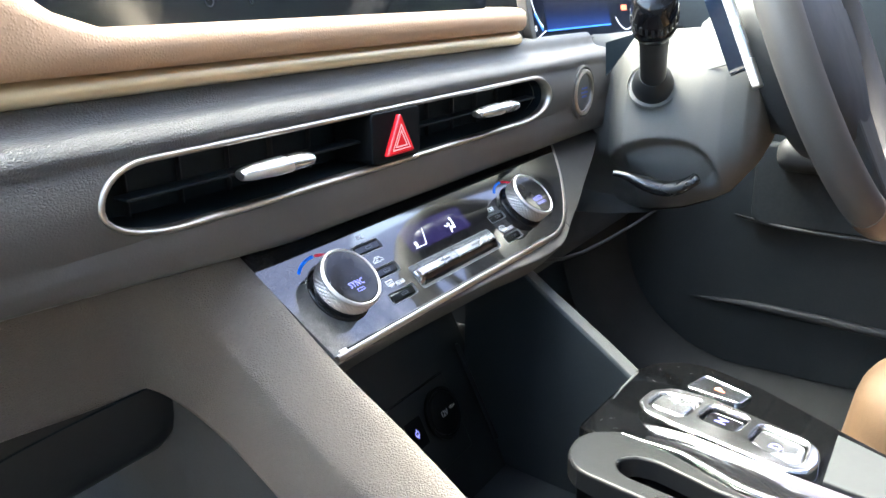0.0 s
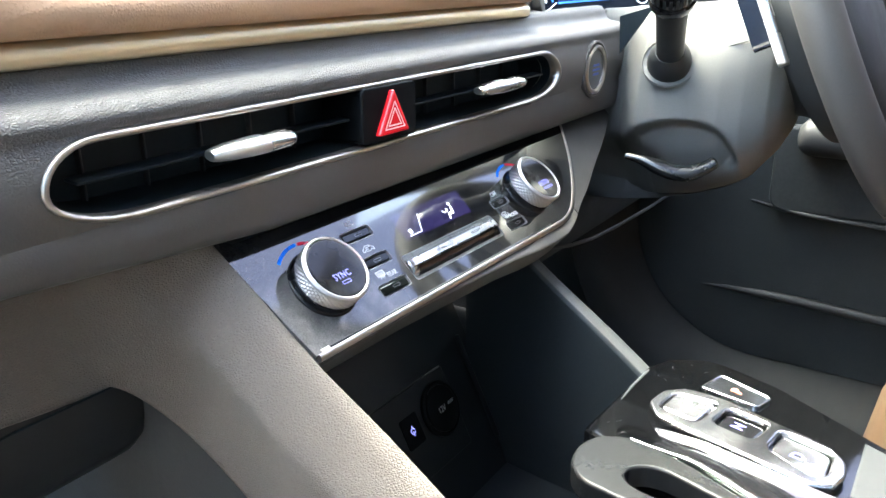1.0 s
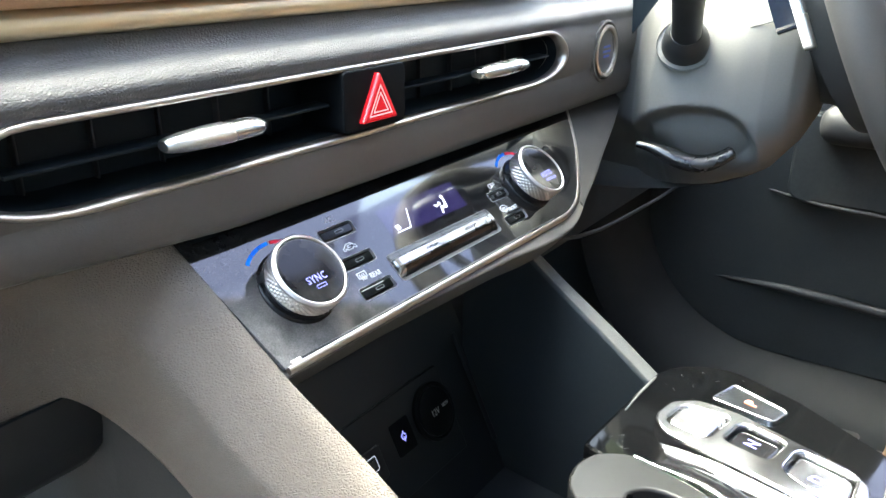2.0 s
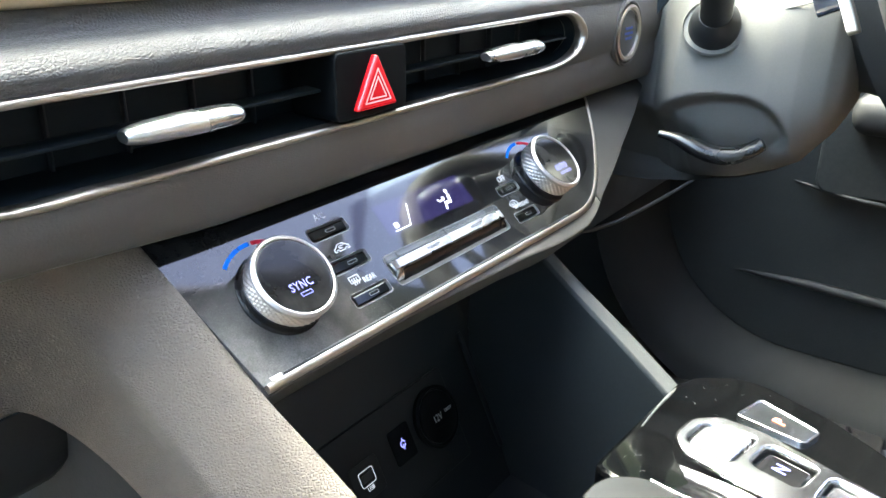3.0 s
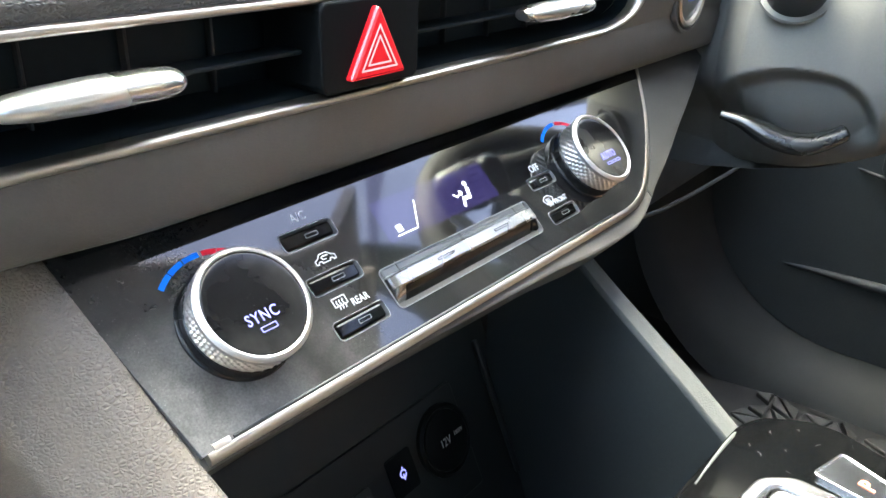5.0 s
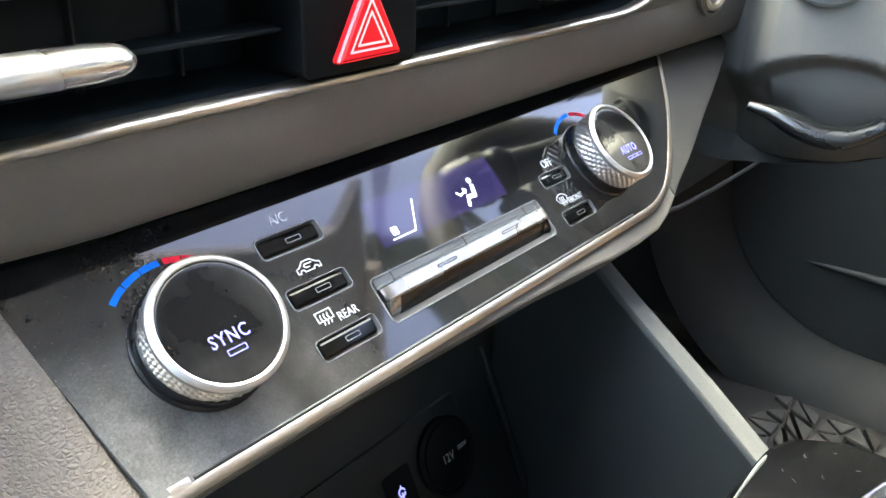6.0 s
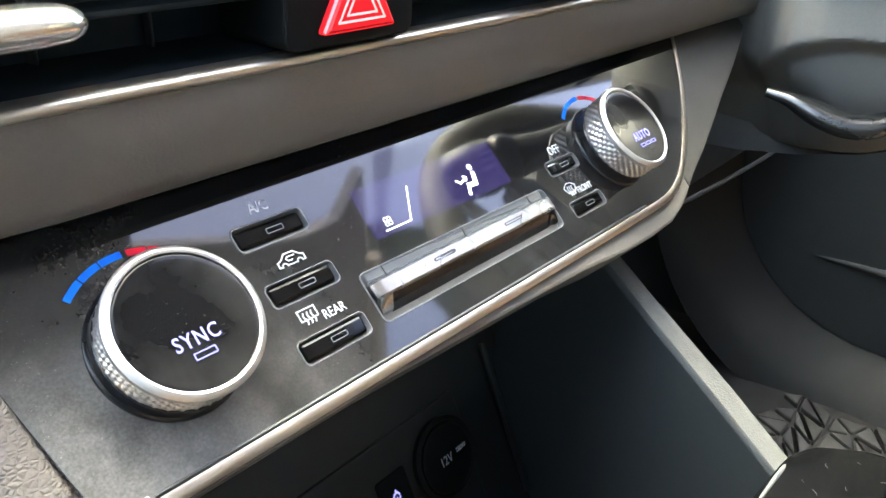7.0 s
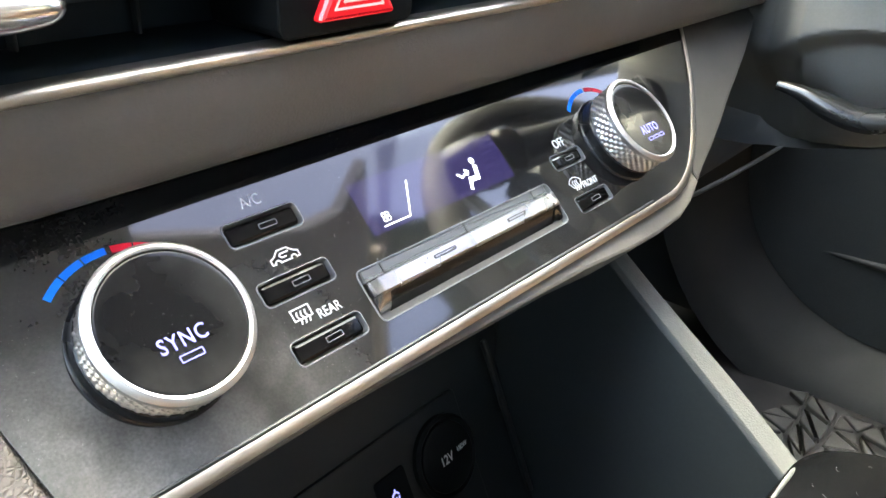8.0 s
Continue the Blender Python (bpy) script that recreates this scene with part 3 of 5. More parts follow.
triangle = part("triangle_button", slab(round_corners(TRI, 0.0022), 0.0, 0.0042, 0.0014, HM), RED, hazard, "raised red triangular button")
for k in (0.66, 0.42):
    lp = [(x * k, (y + 0.004) * k - 0.004) for x, y in ((-0.0145, -0.0118), (0.0145, -0.0118), (0.0, 0.0125), (-0.0145, -0.0118))]
    part("triangle_line", strokes([lp], 0.0007, HM @ Matrix.Translation((0, 0, 0.0042))), RED_MARK, triangle)

# ---- start button ----
starter = thing("start_button", "round engine start button with silver ring", "button")
BM = pose(0.683, 0.3515, 0.657, 90, 0, 0)
part("recess", lathe([(0.0265, -0.004), (0.026, 0.0012), (0.0245, 0.0018), (0.0235, 0.0006), (0.0235, -0.004)], 48, BM), DASH, starter)
part("ring", lathe([(0.0225, -0.004), (0.0222, 0.0022), (0.0205, 0.0032), (0.0185, 0.0022), (0.018, -0.002)], 48, BM), CHROME, starter, "satin silver ring")
part("cap", lathe([(0.0182, -0.004), (0.0180, 0.0004), (0.012, 0.0012), (0.001, 0.0016)], 48, BM), GREY_TRIM, starter, "grey cap")
part("lettering_bars", strokes([[(-0.006, 0.004), (0.006, 0.004)], [(-0.007, 0.0), (0.007, 0.0)], [(-0.005, -0.004), (0.005, -0.004)]], 0.002, BM @ Matrix.Translation((0, 0, 0.0016))), mat("blue_button_print", (0.05, 0.09, 0.35), 0.4), starter)

# ---- climate panel ----
TILT_P = 43.0
PM = Matrix.Translation((0.3635, 0.3360, 0.5804)) @ pose(0, 0, 0, 0, 0, -0.6) @ pose(0, 0, 0, TILT_P)


def at_panel(u, v, w=0.0):
    """A pose on the climate panel: u, v, w in millimetres."""
    return PM @ Matrix.Translation((u / 1000, v / 1000, w / 1000))


def mm(loop):
    return [(x / 1000, y / 1000) for x, y in loop]


def right_edge(d):
    """The panel's driver-side edge and lower corner, moved outwards by d mm."""
    pts = [(-109, -32.5 - d), (60, -33 - d), (165, -33.5 - d), (180 + d * 0.3, -32.5 - d), (198 + d * 0.6, -27.5 - d * 0.8), (220 + d * 0.8, -14 - d * 0.6), (250 + d * 0.9, 11 - d * 0.4), (274 + d, 38), (292 + d, 62)]
    return pts


climate = thing("climate_panel", "gloss black climate control panel with chrome lower edge", "control panel")
outline = right_edge(0) + [(-126, 62), (-120.5, 36)]
BUTTONS = [(-29, 20.5, 24.5, 5.6), (-29, 0.8, 24.0, 5.6), (-29, -18.3, 24.5, 5.6), (118, 1.6, 20.5, 4.8), (118.5, -18.6, 22.5, 5.2)]
SLOT = (43.0, -13.0, 105.5, 17.8)
holes = [rounded(w + 2.6, h + 2.4, 2.0, 4, u, v) for u, v, w, h in BUTTONS] + [rounded(SLOT[2], SLOT[3], 2.5, 4, SLOT[0], SLOT[1])]
part("face", plate([mm(outline)] + [mm(h) for h in holes], -0.0025, 0.0, 0.0003, PM), PIANO, climate, "dusty gloss black face")
for (u, v, w, h), hole in zip(BUTTONS, holes):
    # thin pale ring painted as the edge highlight of the button recess
    part("recess", plate([mm(rounded(w + 2.6, h + 2.4, 2.0, 4)), mm(rounded(w + 1.9, h + 1.7, 1.7, 4))], -0.003, 0.00025, 0.0001, at_panel(u, v)), EDGE_SHINE, climate)
    b = part("button", slab(mm(rounded(w, h, 1.0, 4)), -0.005, 0.0004, 0.0009, at_panel(u, v, -0.6) @ pose(0, 0, 0, 4)), SHIFT_BLACK, climate, "gloss black push button")
    part("button_lamp", plate([mm(rounded(6.5, 1.9, 0.5, 3)), mm(rounded(5.9, 1.3, 0.3, 3))], 0.0, 0.0002, 0.0, at_panel(u, v, -0.6) @ pose(0, 0, 0, 4) @ Matrix.Translation((0.0015, 0, 0.00042))), DIM_MARK, b)
bm = slab(mm(rounded(236, 62, 1, 2, 62, 0)), -0.0075, -0.0065, 0.0, PM)
part("backing", bm, BLACK, climate)

# fan rocker in its slot
u0, v0, sw, sh = SLOT
part("slot_floor", slab(mm(rounded(sw - 1, sh - 1, 1.5, 3, u0, v0)), -0.0065, -0.0045, 0.0, PM), SLOT_BLACK, climate)
part("slot_rim", plate([mm(rounded(sw + 0.6, sh + 0.6, 2.6, 4, u0, v0)), mm(rounded(sw - 0.3, sh - 0.3, 2.2, 4, u0, v0))], -0.003, 0.0004, 0.0002, PM), EDGE_SHINE, climate)
rocker = part("fan_rocker", slab(mm(rounded(sw - 3, 5.8, 0.6, 3, u0, -5.5)), -0.006, -0.0002, 0.0010, PM), GREY_TRIM, climate, "grey rocker back")


def rocker_rows(section, ends):
    return [[PM @ (Vector((u0 + f * (sw - 2.4), y, z * w)) / 1000) for y, z in section] for f, w in ends]


bm = bmesh.new()
quads(bm, rocker_rows([(-8.5, -3), (-8.5, 2.4), (-9.0, 3.1), (-13.6, 3.3), (-14.3, 2.8), (-14.5, 1.8), (-12.8, -3)], [(-0.5, 0.35), (-0.494, 0.7), (-0.478, 0.95), (-0.46, 1.0), (0.46, 1.0), (0.478, 0.95), (0.494, 0.7), (0.5, 0.35)]), closed=True, cap=True)
part("bar", bm, BUTTON_SILVER, rocker, "bright metal rocker bar", sharp=25)
bm = bmesh.new()
quads(bm, rocker_rows([(-14.0, -4), (-14.4, 1.9), (-15.2, 1.3), (-17.4, -0.8), (-19.4, -2.8), (-20.4, -4)], [(-0.445, 1.0), (0.452, 1.0)]), closed=True, cap=True)
part("bar_front", bm, FRONT_BLACK, rocker, "gloss black rocker front")
# matching ends: the driver-side one is coloured dark in place of shade
for ends, finish, words in (([(-0.5, 0.3), (-0.490, 0.75), (-0.475, 0.95), (-0.446, 1.0)], BUTTON_SILVER, "silver curved end of the rocker"), ([(0.453, 1.0), (0.478, 0.95), (0.492, 0.75), (0.5, 0.3)], FRONT_BLACK, "curved end of the rocker, coloured dark as shaded")):
    bm = bmesh.new()
    quads(bm, rocker_rows([(-14.0, -4), (-14.3, 2.4), (-15.0, 2.0), (-17.0, 0.4), (-18.6, -1.4), (-19.6, -4)], ends), closed=True, cap=True)
    part("cheek", bm, finish, rocker, words, sharp=50)
for u in (u0 - 18, u0 + 23):
    part("bar_lamp", plate([mm(rounded(11, 1.3, 0.5, 3)), mm(rounded(10, 0.6, 0.25, 3))], 0, 0.0002, 0, at_panel(u, -11.2, 3.36)), BLACK, rocker)
for u in (u0 - 42, u0, u0 + 42):
    part("groove", box((0.0005, 0.0054, 0.0004), at_panel(u, -5.5, -0.1)), BLACK, rocker)

# lit display window and its symbols
part("display", slab(mm(rounded(77, 19.5, 0.6, 2, 43.7, 13.6)), 0.0, 0.00012, 0.0, PM), DISPLAY, climate, "violet lit display")
part("fan_level_line", strokes([mm([(11.0, 5.6), (23.3, 5.7), (30.0, 17.6)])], 0.0005, at_panel(0, 0, 0.2)), GLOW_WHITE, climate)
fan = [mm([(13.7 + 1.15 * math.cos(radians(a0)) + 0.80 * math.cos(radians(a)), 8.6 + 1.15 * math.sin(radians(a0)) + 0.80 * math.sin(radians(a))) for a in range(0, 361, 45)]) for a0 in (45, 135, 225, 315)]
part("fan_symbol", strokes(fan, 0.0002, at_panel(0, 0, 0.2)), GLOW_WHITE, climate)
seat_sym = strokes([mm([(64.6, 13.0), (63.2, 9.2)]), mm([(63.0, 9.0), (59.2, 9.2)])], 0.0019, at_panel(0, 0, 0.2))
strokes([mm([(58.9, 9.2), (57.2, 6.0)])], 0.0014, at_panel(0, 0, 0.2), bm=seat_sym)
strokes([mm([(54.0, 12.6), (55.6, 11.1), (59.6, 12.4)]), mm([(59.8, 12.5), (58.6, 13.2)]), mm([(59.8, 12.5), (58.9, 11.4)])], 0.0008, at_panel(0, 0, 0.2), bm=seat_sym)
lathe([(1.3 / 1000, -0.0001), (1.3 / 1000, 0.0001)], 14, at_panel(64.7, 15.8, 0.2), bm=seat_sym)
part("airflow_symbol", seat_sym, GLOW_WHITE, climate)

# printed words and symbols by the buttons
for text, u, v, size in (("A/C", -29, 28.8, 5.2), ("REAR", -24.4, -10.6, 4.4), ("OFF", 118.2, 9.0, 5.6), ("FRONT", 122.3, -11.6, 4.1)):
    part("lettering", lettering(text, size / 1000, at_panel(u, v, 0.1), 0.86), WHITE_MARK, climate)
car_icon = [[(-5, -1.6), (-5, 0), (-3.4, 0.6), (-1.6, 2.2), (1.8, 2.2), (3.8, 0.6), (5, 0.2), (5, -1.6), (3.9, -1.6)], arc(2.9, -1.7, 1.0, 0, 180, 6), [(1.8, -1.6), (-1.8, -1.6)], arc(-2.9, -1.7, 1.0, 0, 180, 6), [(-3.9, -1.6), (-5, -1.6)],
            [(1.8, 1.0), (-1.0, 1.0), (-1.6, 0.4), (-1.0, -0.3), (0.4, -0.3)]]
part("recirculation_symbol", strokes([mm(l) for l in car_icon], 0.00042, at_panel(-28.4, 9.6, 0.1)), WHITE_MARK, climate)


def wavy(x, y0, y1):
    return [(x + 0.35 * math.sin((y - y0) / (y1 - y0) * 6.28), y) for y in [y0 + (y1 - y0) * i / 6 for i in range(7)]]


rear_icon = [[(-3.2, -1.0), (-3.2, 2.4), (3.2, 2.4), (3.2, -1.0), (-3.2, -1.0)]] + [wavy(x, -2.4, 1.2) for x in (-1.5, 0, 1.5)]
part("rear_defrost_symbol", strokes([mm(l) for l in rear_icon], 0.00042, at_panel(-33.4, -8.6, 0.1)), WHITE_MARK, climate)
front_icon = [[(x * 1.3, y * 1.3) for x, y in line] for line in [arc(0, -2.0, 4.2, 40, 140, 8), [(-3.2, 0.7), (-2.0, -1.2), (2.0, -1.2), (3.2, 0.7)]] + [wavy(x, -2.2, 1.0) for x in (-1.1, 0, 1.1)]]
part("front_defrost_symbol", strokes([mm(l) for l in front_icon], 0.0004, at_panel(113.0, -9.6, 0.1)), WHITE_MARK, climate)

# chrome lower edge, running up the driver's side
edge_path = [(u, v) for u, v in right_edge(1.2)][1:]
edge_path = [(-107.5, -33.7)] + edge_path
fine_path = []
for (a, b) in zip(edge_path, edge_path[1:]):
    for i in range(6):
        fine_path.append((a[0] + (b[0] - a[0]) * i / 6, a[1] + (b[1] - a[1]) * i / 6))
fine_path.append(edge_path[-1])
for _ in range(6):
    fine_path = [fine_path[0]] + [tuple((np.array(a) + 2 * np.array(p) + np.array(b)) / 4) for a, p, b in zip(fine_path, fine_path[1:], fine_path[2:])] + [fine_path[-1]]
part("edge_strip", sweep([PM @ Vector((u / 1000, v / 1000, -0.0005)) for u, v in fine_path], [(-0.0014, 0.0010), (-0.0016, -0.002), (0.0022, -0.002), (0.0022, -0.0002), (0.0012, 0.0009), (0.0, 0.0013)], up=PM.to_3x3() @ Vector((0, 0, 1))), CHROME, climate, "satin chrome edge strip")
part("edge_clip", box((0.0065, 0.0030, 0.0010), at_panel(-101.5, -31.9, 0.1), 0.0003, 2), CHROME, climate, "bright clip at the end of the strip")
part("edge_gap", sweep([PM @ Vector((u / 1000, (v + 2.2) / 1000, 0.0002)) for u, v in [(-97.0, -33.7)] + fine_path[1:13]], disc_section(0.0006, 8), up=PM.to_3x3() @ Vector((0, 0, 1))), BLACK, climate)


def knurled(r, h0, h1, m, around=36, along=3.5):
    """A drum with rounded diamond knurling, in staggered rows."""
    n, rows = around * 8, int(along * 8) + 1
    data = []
    for j in range(rows):
        f = j / (rows - 1)
        ring = []
        for i in range(n):
            a = 2 * math.pi * i / n
            bump = (0.5 + 0.5 * math.cos(around * a) * math.cos(2 * math.pi * along * f)) ** 0.9
            rr = r - 0.0012 * (1 - bump * min(1.0, 12 * f + 0.2, 12 * (1 - f) + 0.2))
            ring.append(m @ Vector((rr * math.cos(a), rr * math.sin(a), h0 + (h1 - h0) * f)))
        data.append(ring)
    bm = bmesh.new()
    quads(bm, data, closed=True)
    return bm


def knob(u, v, word, bars, tall):
    k = thing("temperature_knob", "knurled silver rotary knob with black glass cap lit " + word, "knob", group="climate knobs")
    m = at_panel(u, v) @ Matrix.Diagonal((1, 1, tall, 1))
    r = 0.0206
    part("base", lathe([(r + 0.0009, 0.0), (r + 0.0008, 0.0009), (r + 0.0003, 0.0013), (r - 0.0001, 0.0020), (r - 0.0002, 0.0058), (r - 0.0010, 0.0066)], 96, m), KNOB_BASE, k, "glossy black base ring")
    part("grip", knurled(r, 0.0060, 0.0164, m), KNURL, k, "diamond knurled grip", sharp=60)
    part("ring", lathe([(r - 0.0006, 0.0158), (r + 0.0003, 0.0162), (r + 0.0003, 0.0178), (r - 0.0005, 0.0188), (r - 0.0013, 0.0191), (r - 0.0020, 0.0188), (r - 0.0023, 0.0170)], 128, m), RING, k, "bright satin ring")
    cap = part("cap", lathe([(r - 0.0022, 0.012), (r - 0.0022, 0.0182), (r - 0.0025, 0.0185), (r - 0.0030, 0.01858), (r - 0.0040, 0.0186), (0.010, 0.0187), (0.001, 0.0187)], 96, m), CAP, k, "black glass cap")
    part("lettering", lettering(word, 0.0056, m @ Matrix.Translation((-0.0006, -0.0052, 0.0189)), 0.84, bold=0.00006, spacing=1.14), GLOW_BLUE, cap)
    if bars == 1:
        part("status_bar", plate([mm(rounded(6.4, 2.0, 0.3, 2)), mm(rounded(5.7, 1.3, 0.2, 2))], 0, 0.0002, 0, m @ Matrix.Translation((-0.0005, -0.0095, 0.0189))), GLOW_BLUE, cap)
    else:
        for i in range(bars):
            part("status_bar", plate([mm(rounded(3.9, 1.7, 0.3, 2)), mm(rounded(3.2, 1.0, 0.2, 2))], 0, 0.0002, 0, m @ Matrix.Translation((0.0006 + 0.0047 * (i - 1), -0.0096, 0.0189))), GLOW_BLUE, cap)
    return k


KNOBS = [(-74.9, 1.5, "SYNC", 1, 0.87), (155.8, 0.5, "AUTO", 3, 0.98)]
for u, v, word, bars, tall in KNOBS:
    knob(u, v, word, bars, tall)
    for a0, a1, ma in ((133, 119, BLUE_MARK), (118, 104, BLUE_MARK), (103, 89, BLUE_MARK), (86, 74, RED_ARC), (73, 60, RED_ARC), (59, 48, RED_ARC)):
        lp = arc(0, 0, 27.4, a0, a1, 6) + arc(0, 0, 25.4, a1, a0, 6)
        part("temperature_mark", slab(mm(lp)[::-1], 0.0, 0.00012, 0.0, at_panel(u + 0.2, v + 0.8, 0.0)), ma, climate)

# dark gap between the panel and the fascia
bm = bmesh.new()
quads(bm, [[(x, y, z) for x in (0.246, 0.3, 0.4, 0.5, 0.60)] for y, z in ((0.3590, 0.6128), (0.366, 0.6129), (0.376, 0.6145), (0.40, 0.620), (0.405, 0.60))])
part("gap", bm, VENT, climate)

# surround below and beside the panel
surround = thing("panel_surround", "dark grey moulded surround under the climate panel", "trim panel")
lip_edge = [(-114, -37), (-79, -37), (-20, -37.5), (93, -42), (127, -45.2), (150, -46), (174, -45.2), (188, -42.0), (198, -38.4), (205, -35.5), (205, 30), (-122, 30)]
side_edge = [(205.1, -35.5), (216, -31), (242, -22), (264, -13.5), (290, -3), (318, 7.5), (345, 18), (368, 28), (394, 39.5), (415, 45), (425, 66), (205.1, 66)]
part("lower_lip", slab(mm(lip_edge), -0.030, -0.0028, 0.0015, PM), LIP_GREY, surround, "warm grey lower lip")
# same moulding as the lip, its shade put into the darker grey
part("side_trim", slab(mm(side_edge), -0.030, -0.0028, 0.0015, PM), SIDE_GREY, surround, "grey side trim with its shade in the colour")

# ---- centre console ----
console = thing("centre_console", "grey grained console sides round a black storage bin", "console")
RP = [(0.236, 0.412, 0.651), (0.238, 0.40, 0.640), (0.2425, 0.372, 0.6145), (0.2485, 0.340, 0.5845), (0.2530, 0.311, 0.5545), (0.2625, 0.275, 0.5230), (0.2620, 0.225, 0.4880), (0.260, 0.15, 0.436), (0.256, 0.08, 0.388), (0.25, 0.0, 0.336), (0.245, -0.2, 0.256)]
RSEC = [(0.002, -0.22), (0.002, -0.02), (0.0015, -0.004), (-0.0005, -0.0010), (-0.0025, -0.0003), (-0.006, -0.0008), (-0.0090, -0.0020), (-0.0112, -0.0040), (-0.0138, -0.0072), (-0.0178, -0.0130), (-0.0218, -0.0190), (-0.0252, -0.0245), (-0.0276, -0.0290), (-0.0287, -0.0325), (-0.0288, -0.0360), (-0.0276, -0.0470), (-0.0262, -0.060), (-0.0245, -0.075), (-0.0228, -0.094), (-0.021, -0.109), (-0.0195, -0.115), (-0.016, -0.1172), (-0.010, -0.1175)]
fineRP = []
for a, b in zip(RP, RP[1:]):
    for i in range(5):
        fineRP.append(tuple(np.array(a) + (np.array(b) - np.array(a)) * i / 5))
for _ in range(8):
    fineRP = [fineRP[0]] + [tuple((np.array(a) + 2 * np.array(p) + np.array(b)) / 4) for a, p, b in zip(fineRP, fineRP[1:], fineRP[2:])] + [fineRP[-1]]
bm = bmesh.new()
rows = []


def hollow(dx, dz):
    # how far the side sweeps out: less along the lower lip
    return smooth(-0.006, -0.034, dz) * (1 - 0.55 * smooth(-0.06, -0.114, dz)) if dx < 0 else 0.0


def lift(dx, dz):
    # the lower lip rises towards the passenger's side
    return max(0.0, (-dz - 0.06) / 0.0575) if dx < 0 else 0.0


main_line = [p for p in fineRP[::-1] if p[1] < 0.360]
for x, y, z in main_line:
    rows.append([(x + dx, y, z + dz) for dx, dz in RSEC])
axis_y = [p[1] for p in fineRP[::-1]]
for i in range(0, 19):
    # towards the dashboard the side sweeps out in a hollow curve
    a = radians(5 * i)
    y = 0.362 + 0.048 * math.sin(a)
    x = float(np.interp(y, axis_y, [p[0] for p in fineRP[::-1]]))
    z = float(np.interp(y, axis_y, [p[2] for p in fineRP[::-1]]))
    rows.append([(x + dx - 0.052 * (1 - math.cos(a)) * hollow(dx, dz), y, z + dz + 0.006 * (1 - math.cos(a)) * lift(dx, dz)) for dx, dz in RSEC])
for i in range(1, 31):
    # the same moulding runs on under the dashboard to the passenger's side
    sh = 0.56 * (i / 30) ** 1.6
    rows.append([(x + dx - 0.052 * hollow(dx, dz) - sh * smooth(-0.006, -0.034, dz) * (1 if dx < 0 else 0), y - 0.030 * smooth(0.0, 0.17, sh), min(0.611 + 0.9 * lip_rise(x + dx - 0.052 * hollow(dx, dz) - sh), z + dz) + (0.006 + 0.024 * smooth(0.0, 0.14, sh)) * lift(dx, dz)) for dx, dz in RSEC])
rows = rows[::-1]
quads(bm, rows)
part("side_ramp", bm, RAMP, console, "grey grained sloping side", sharp=80)
bm = bmesh.new()
quads(bm, [[(x - 0.017, y, z - 0.100), (x - 0.0175, y, z - 0.20), (x - 0.019, y, FLOOR)] for x, y, z in [(0.236, 0.66, 0.60)] + fineRP])
part("lower_side", bm, LOWER, console, "dark lower console side", sharp=80)

# driver-side rail
SP = [(0.5395, 0.40, 0.5610), (0.5347, 0.36, 0.5355), (0.5284, 0.31, 0.5028), (0.5235, 0.26, 0.4711), (0.5177, 0.218, 0.4445)]
bm = bmesh.new()
quads(bm, [[(x + dx * (1.0 - 0.25 * smooth(0.24, 0.38, y)), y, z + dz) for dx, dz in ((0.0, -0.006), (0.0, -0.0018), (0.0008, -0.0005), (0.0022, 0.0), (0.008, 0.0006), (0.0140, 0.0), (0.0162, -0.0012), (0.0172, -0.004), (0.018, -0.02), (0.019, -0.30))] for x, y, z in SP])
part("side_rail", bm, RAIL, console, "grey grained narrow side rail")
part("rail_return", sweep(eased([(0.5275, 0.2188, 0.4440), (0.5240, 0.2190, 0.4520), (0.5110, 0.2216, 0.4606), (0.486, 0.2226, 0.4624), (0.458, 0.2228, 0.4620)], 8), disc_section(0.0030, 14), scale=lambda f: 1.0 - 0.62 * smooth(0.2, 0.55, f) - 0.2 * smooth(0.5, 1.0, f)), RAIL, console, "thin end of the rail round the corner")
bm = bmesh.new()
quads(bm, [[(x - 0.0003, y, z - 0.005), (x - 0.0005, y, z - 0.012), (x - 0.004, y, 0.315)] for x, y, z in SP])
part("bin_wall", bm, SATIN, console)
bm = bmesh.new()


def back_y(z):
    return 0.386 + (z - 0.392) * 0.5


quads(bm, [[(x, back_y(z), z) for x in (0.235, 0.39, 0.545)] for z in (0.315, 0.36, 0.40, 0.44, 0.50, 0.56)])
part("bin_back", bm, BIN_BLACK, console)
# dark inner panel, added so the ramp's back bounces less light
bm = bmesh.new()
quads(bm, [[(x + 0.0045, y, z - 0.012), (x + 0.006, y, 0.315)] for x, y, z in fineRP if 0.14 < y < 0.40])
part("bin_side", bm, BIN_BLACK, console)
# unseen plate added over the bin to keep light off its walls
part("bin_light_block", box((0.272, 0.115, 0.004), pose(0.398, 0.403, 0.5575), 0.001, 1), BIN_BLACK, console)
part("bin_floor", box((0.32, 0.24, 0.006), pose(0.385, 0.26, 0.318), 0.002), SATIN, console)
part("bin_rib", box((0.004, 0.004, 0.10), pose(0.527, 0.381, 0.392, -26.5, 0, 0), 0.0015, 2), BLACK, console)
RIB = Matrix.Translation((0.39, back_y(0.392) - 0.0, 0.392)) @ pose(0, 0, 0, 90 - 26.565)
plate_loop = mm(rounded(190, 74, 3, 3))
part("socket_plate", slab(plate_loop, -0.002, 0.002, 0.0012, RIB @ Matrix.Translation((0.01, -0.004, 0))), BIN_BLACK, console)

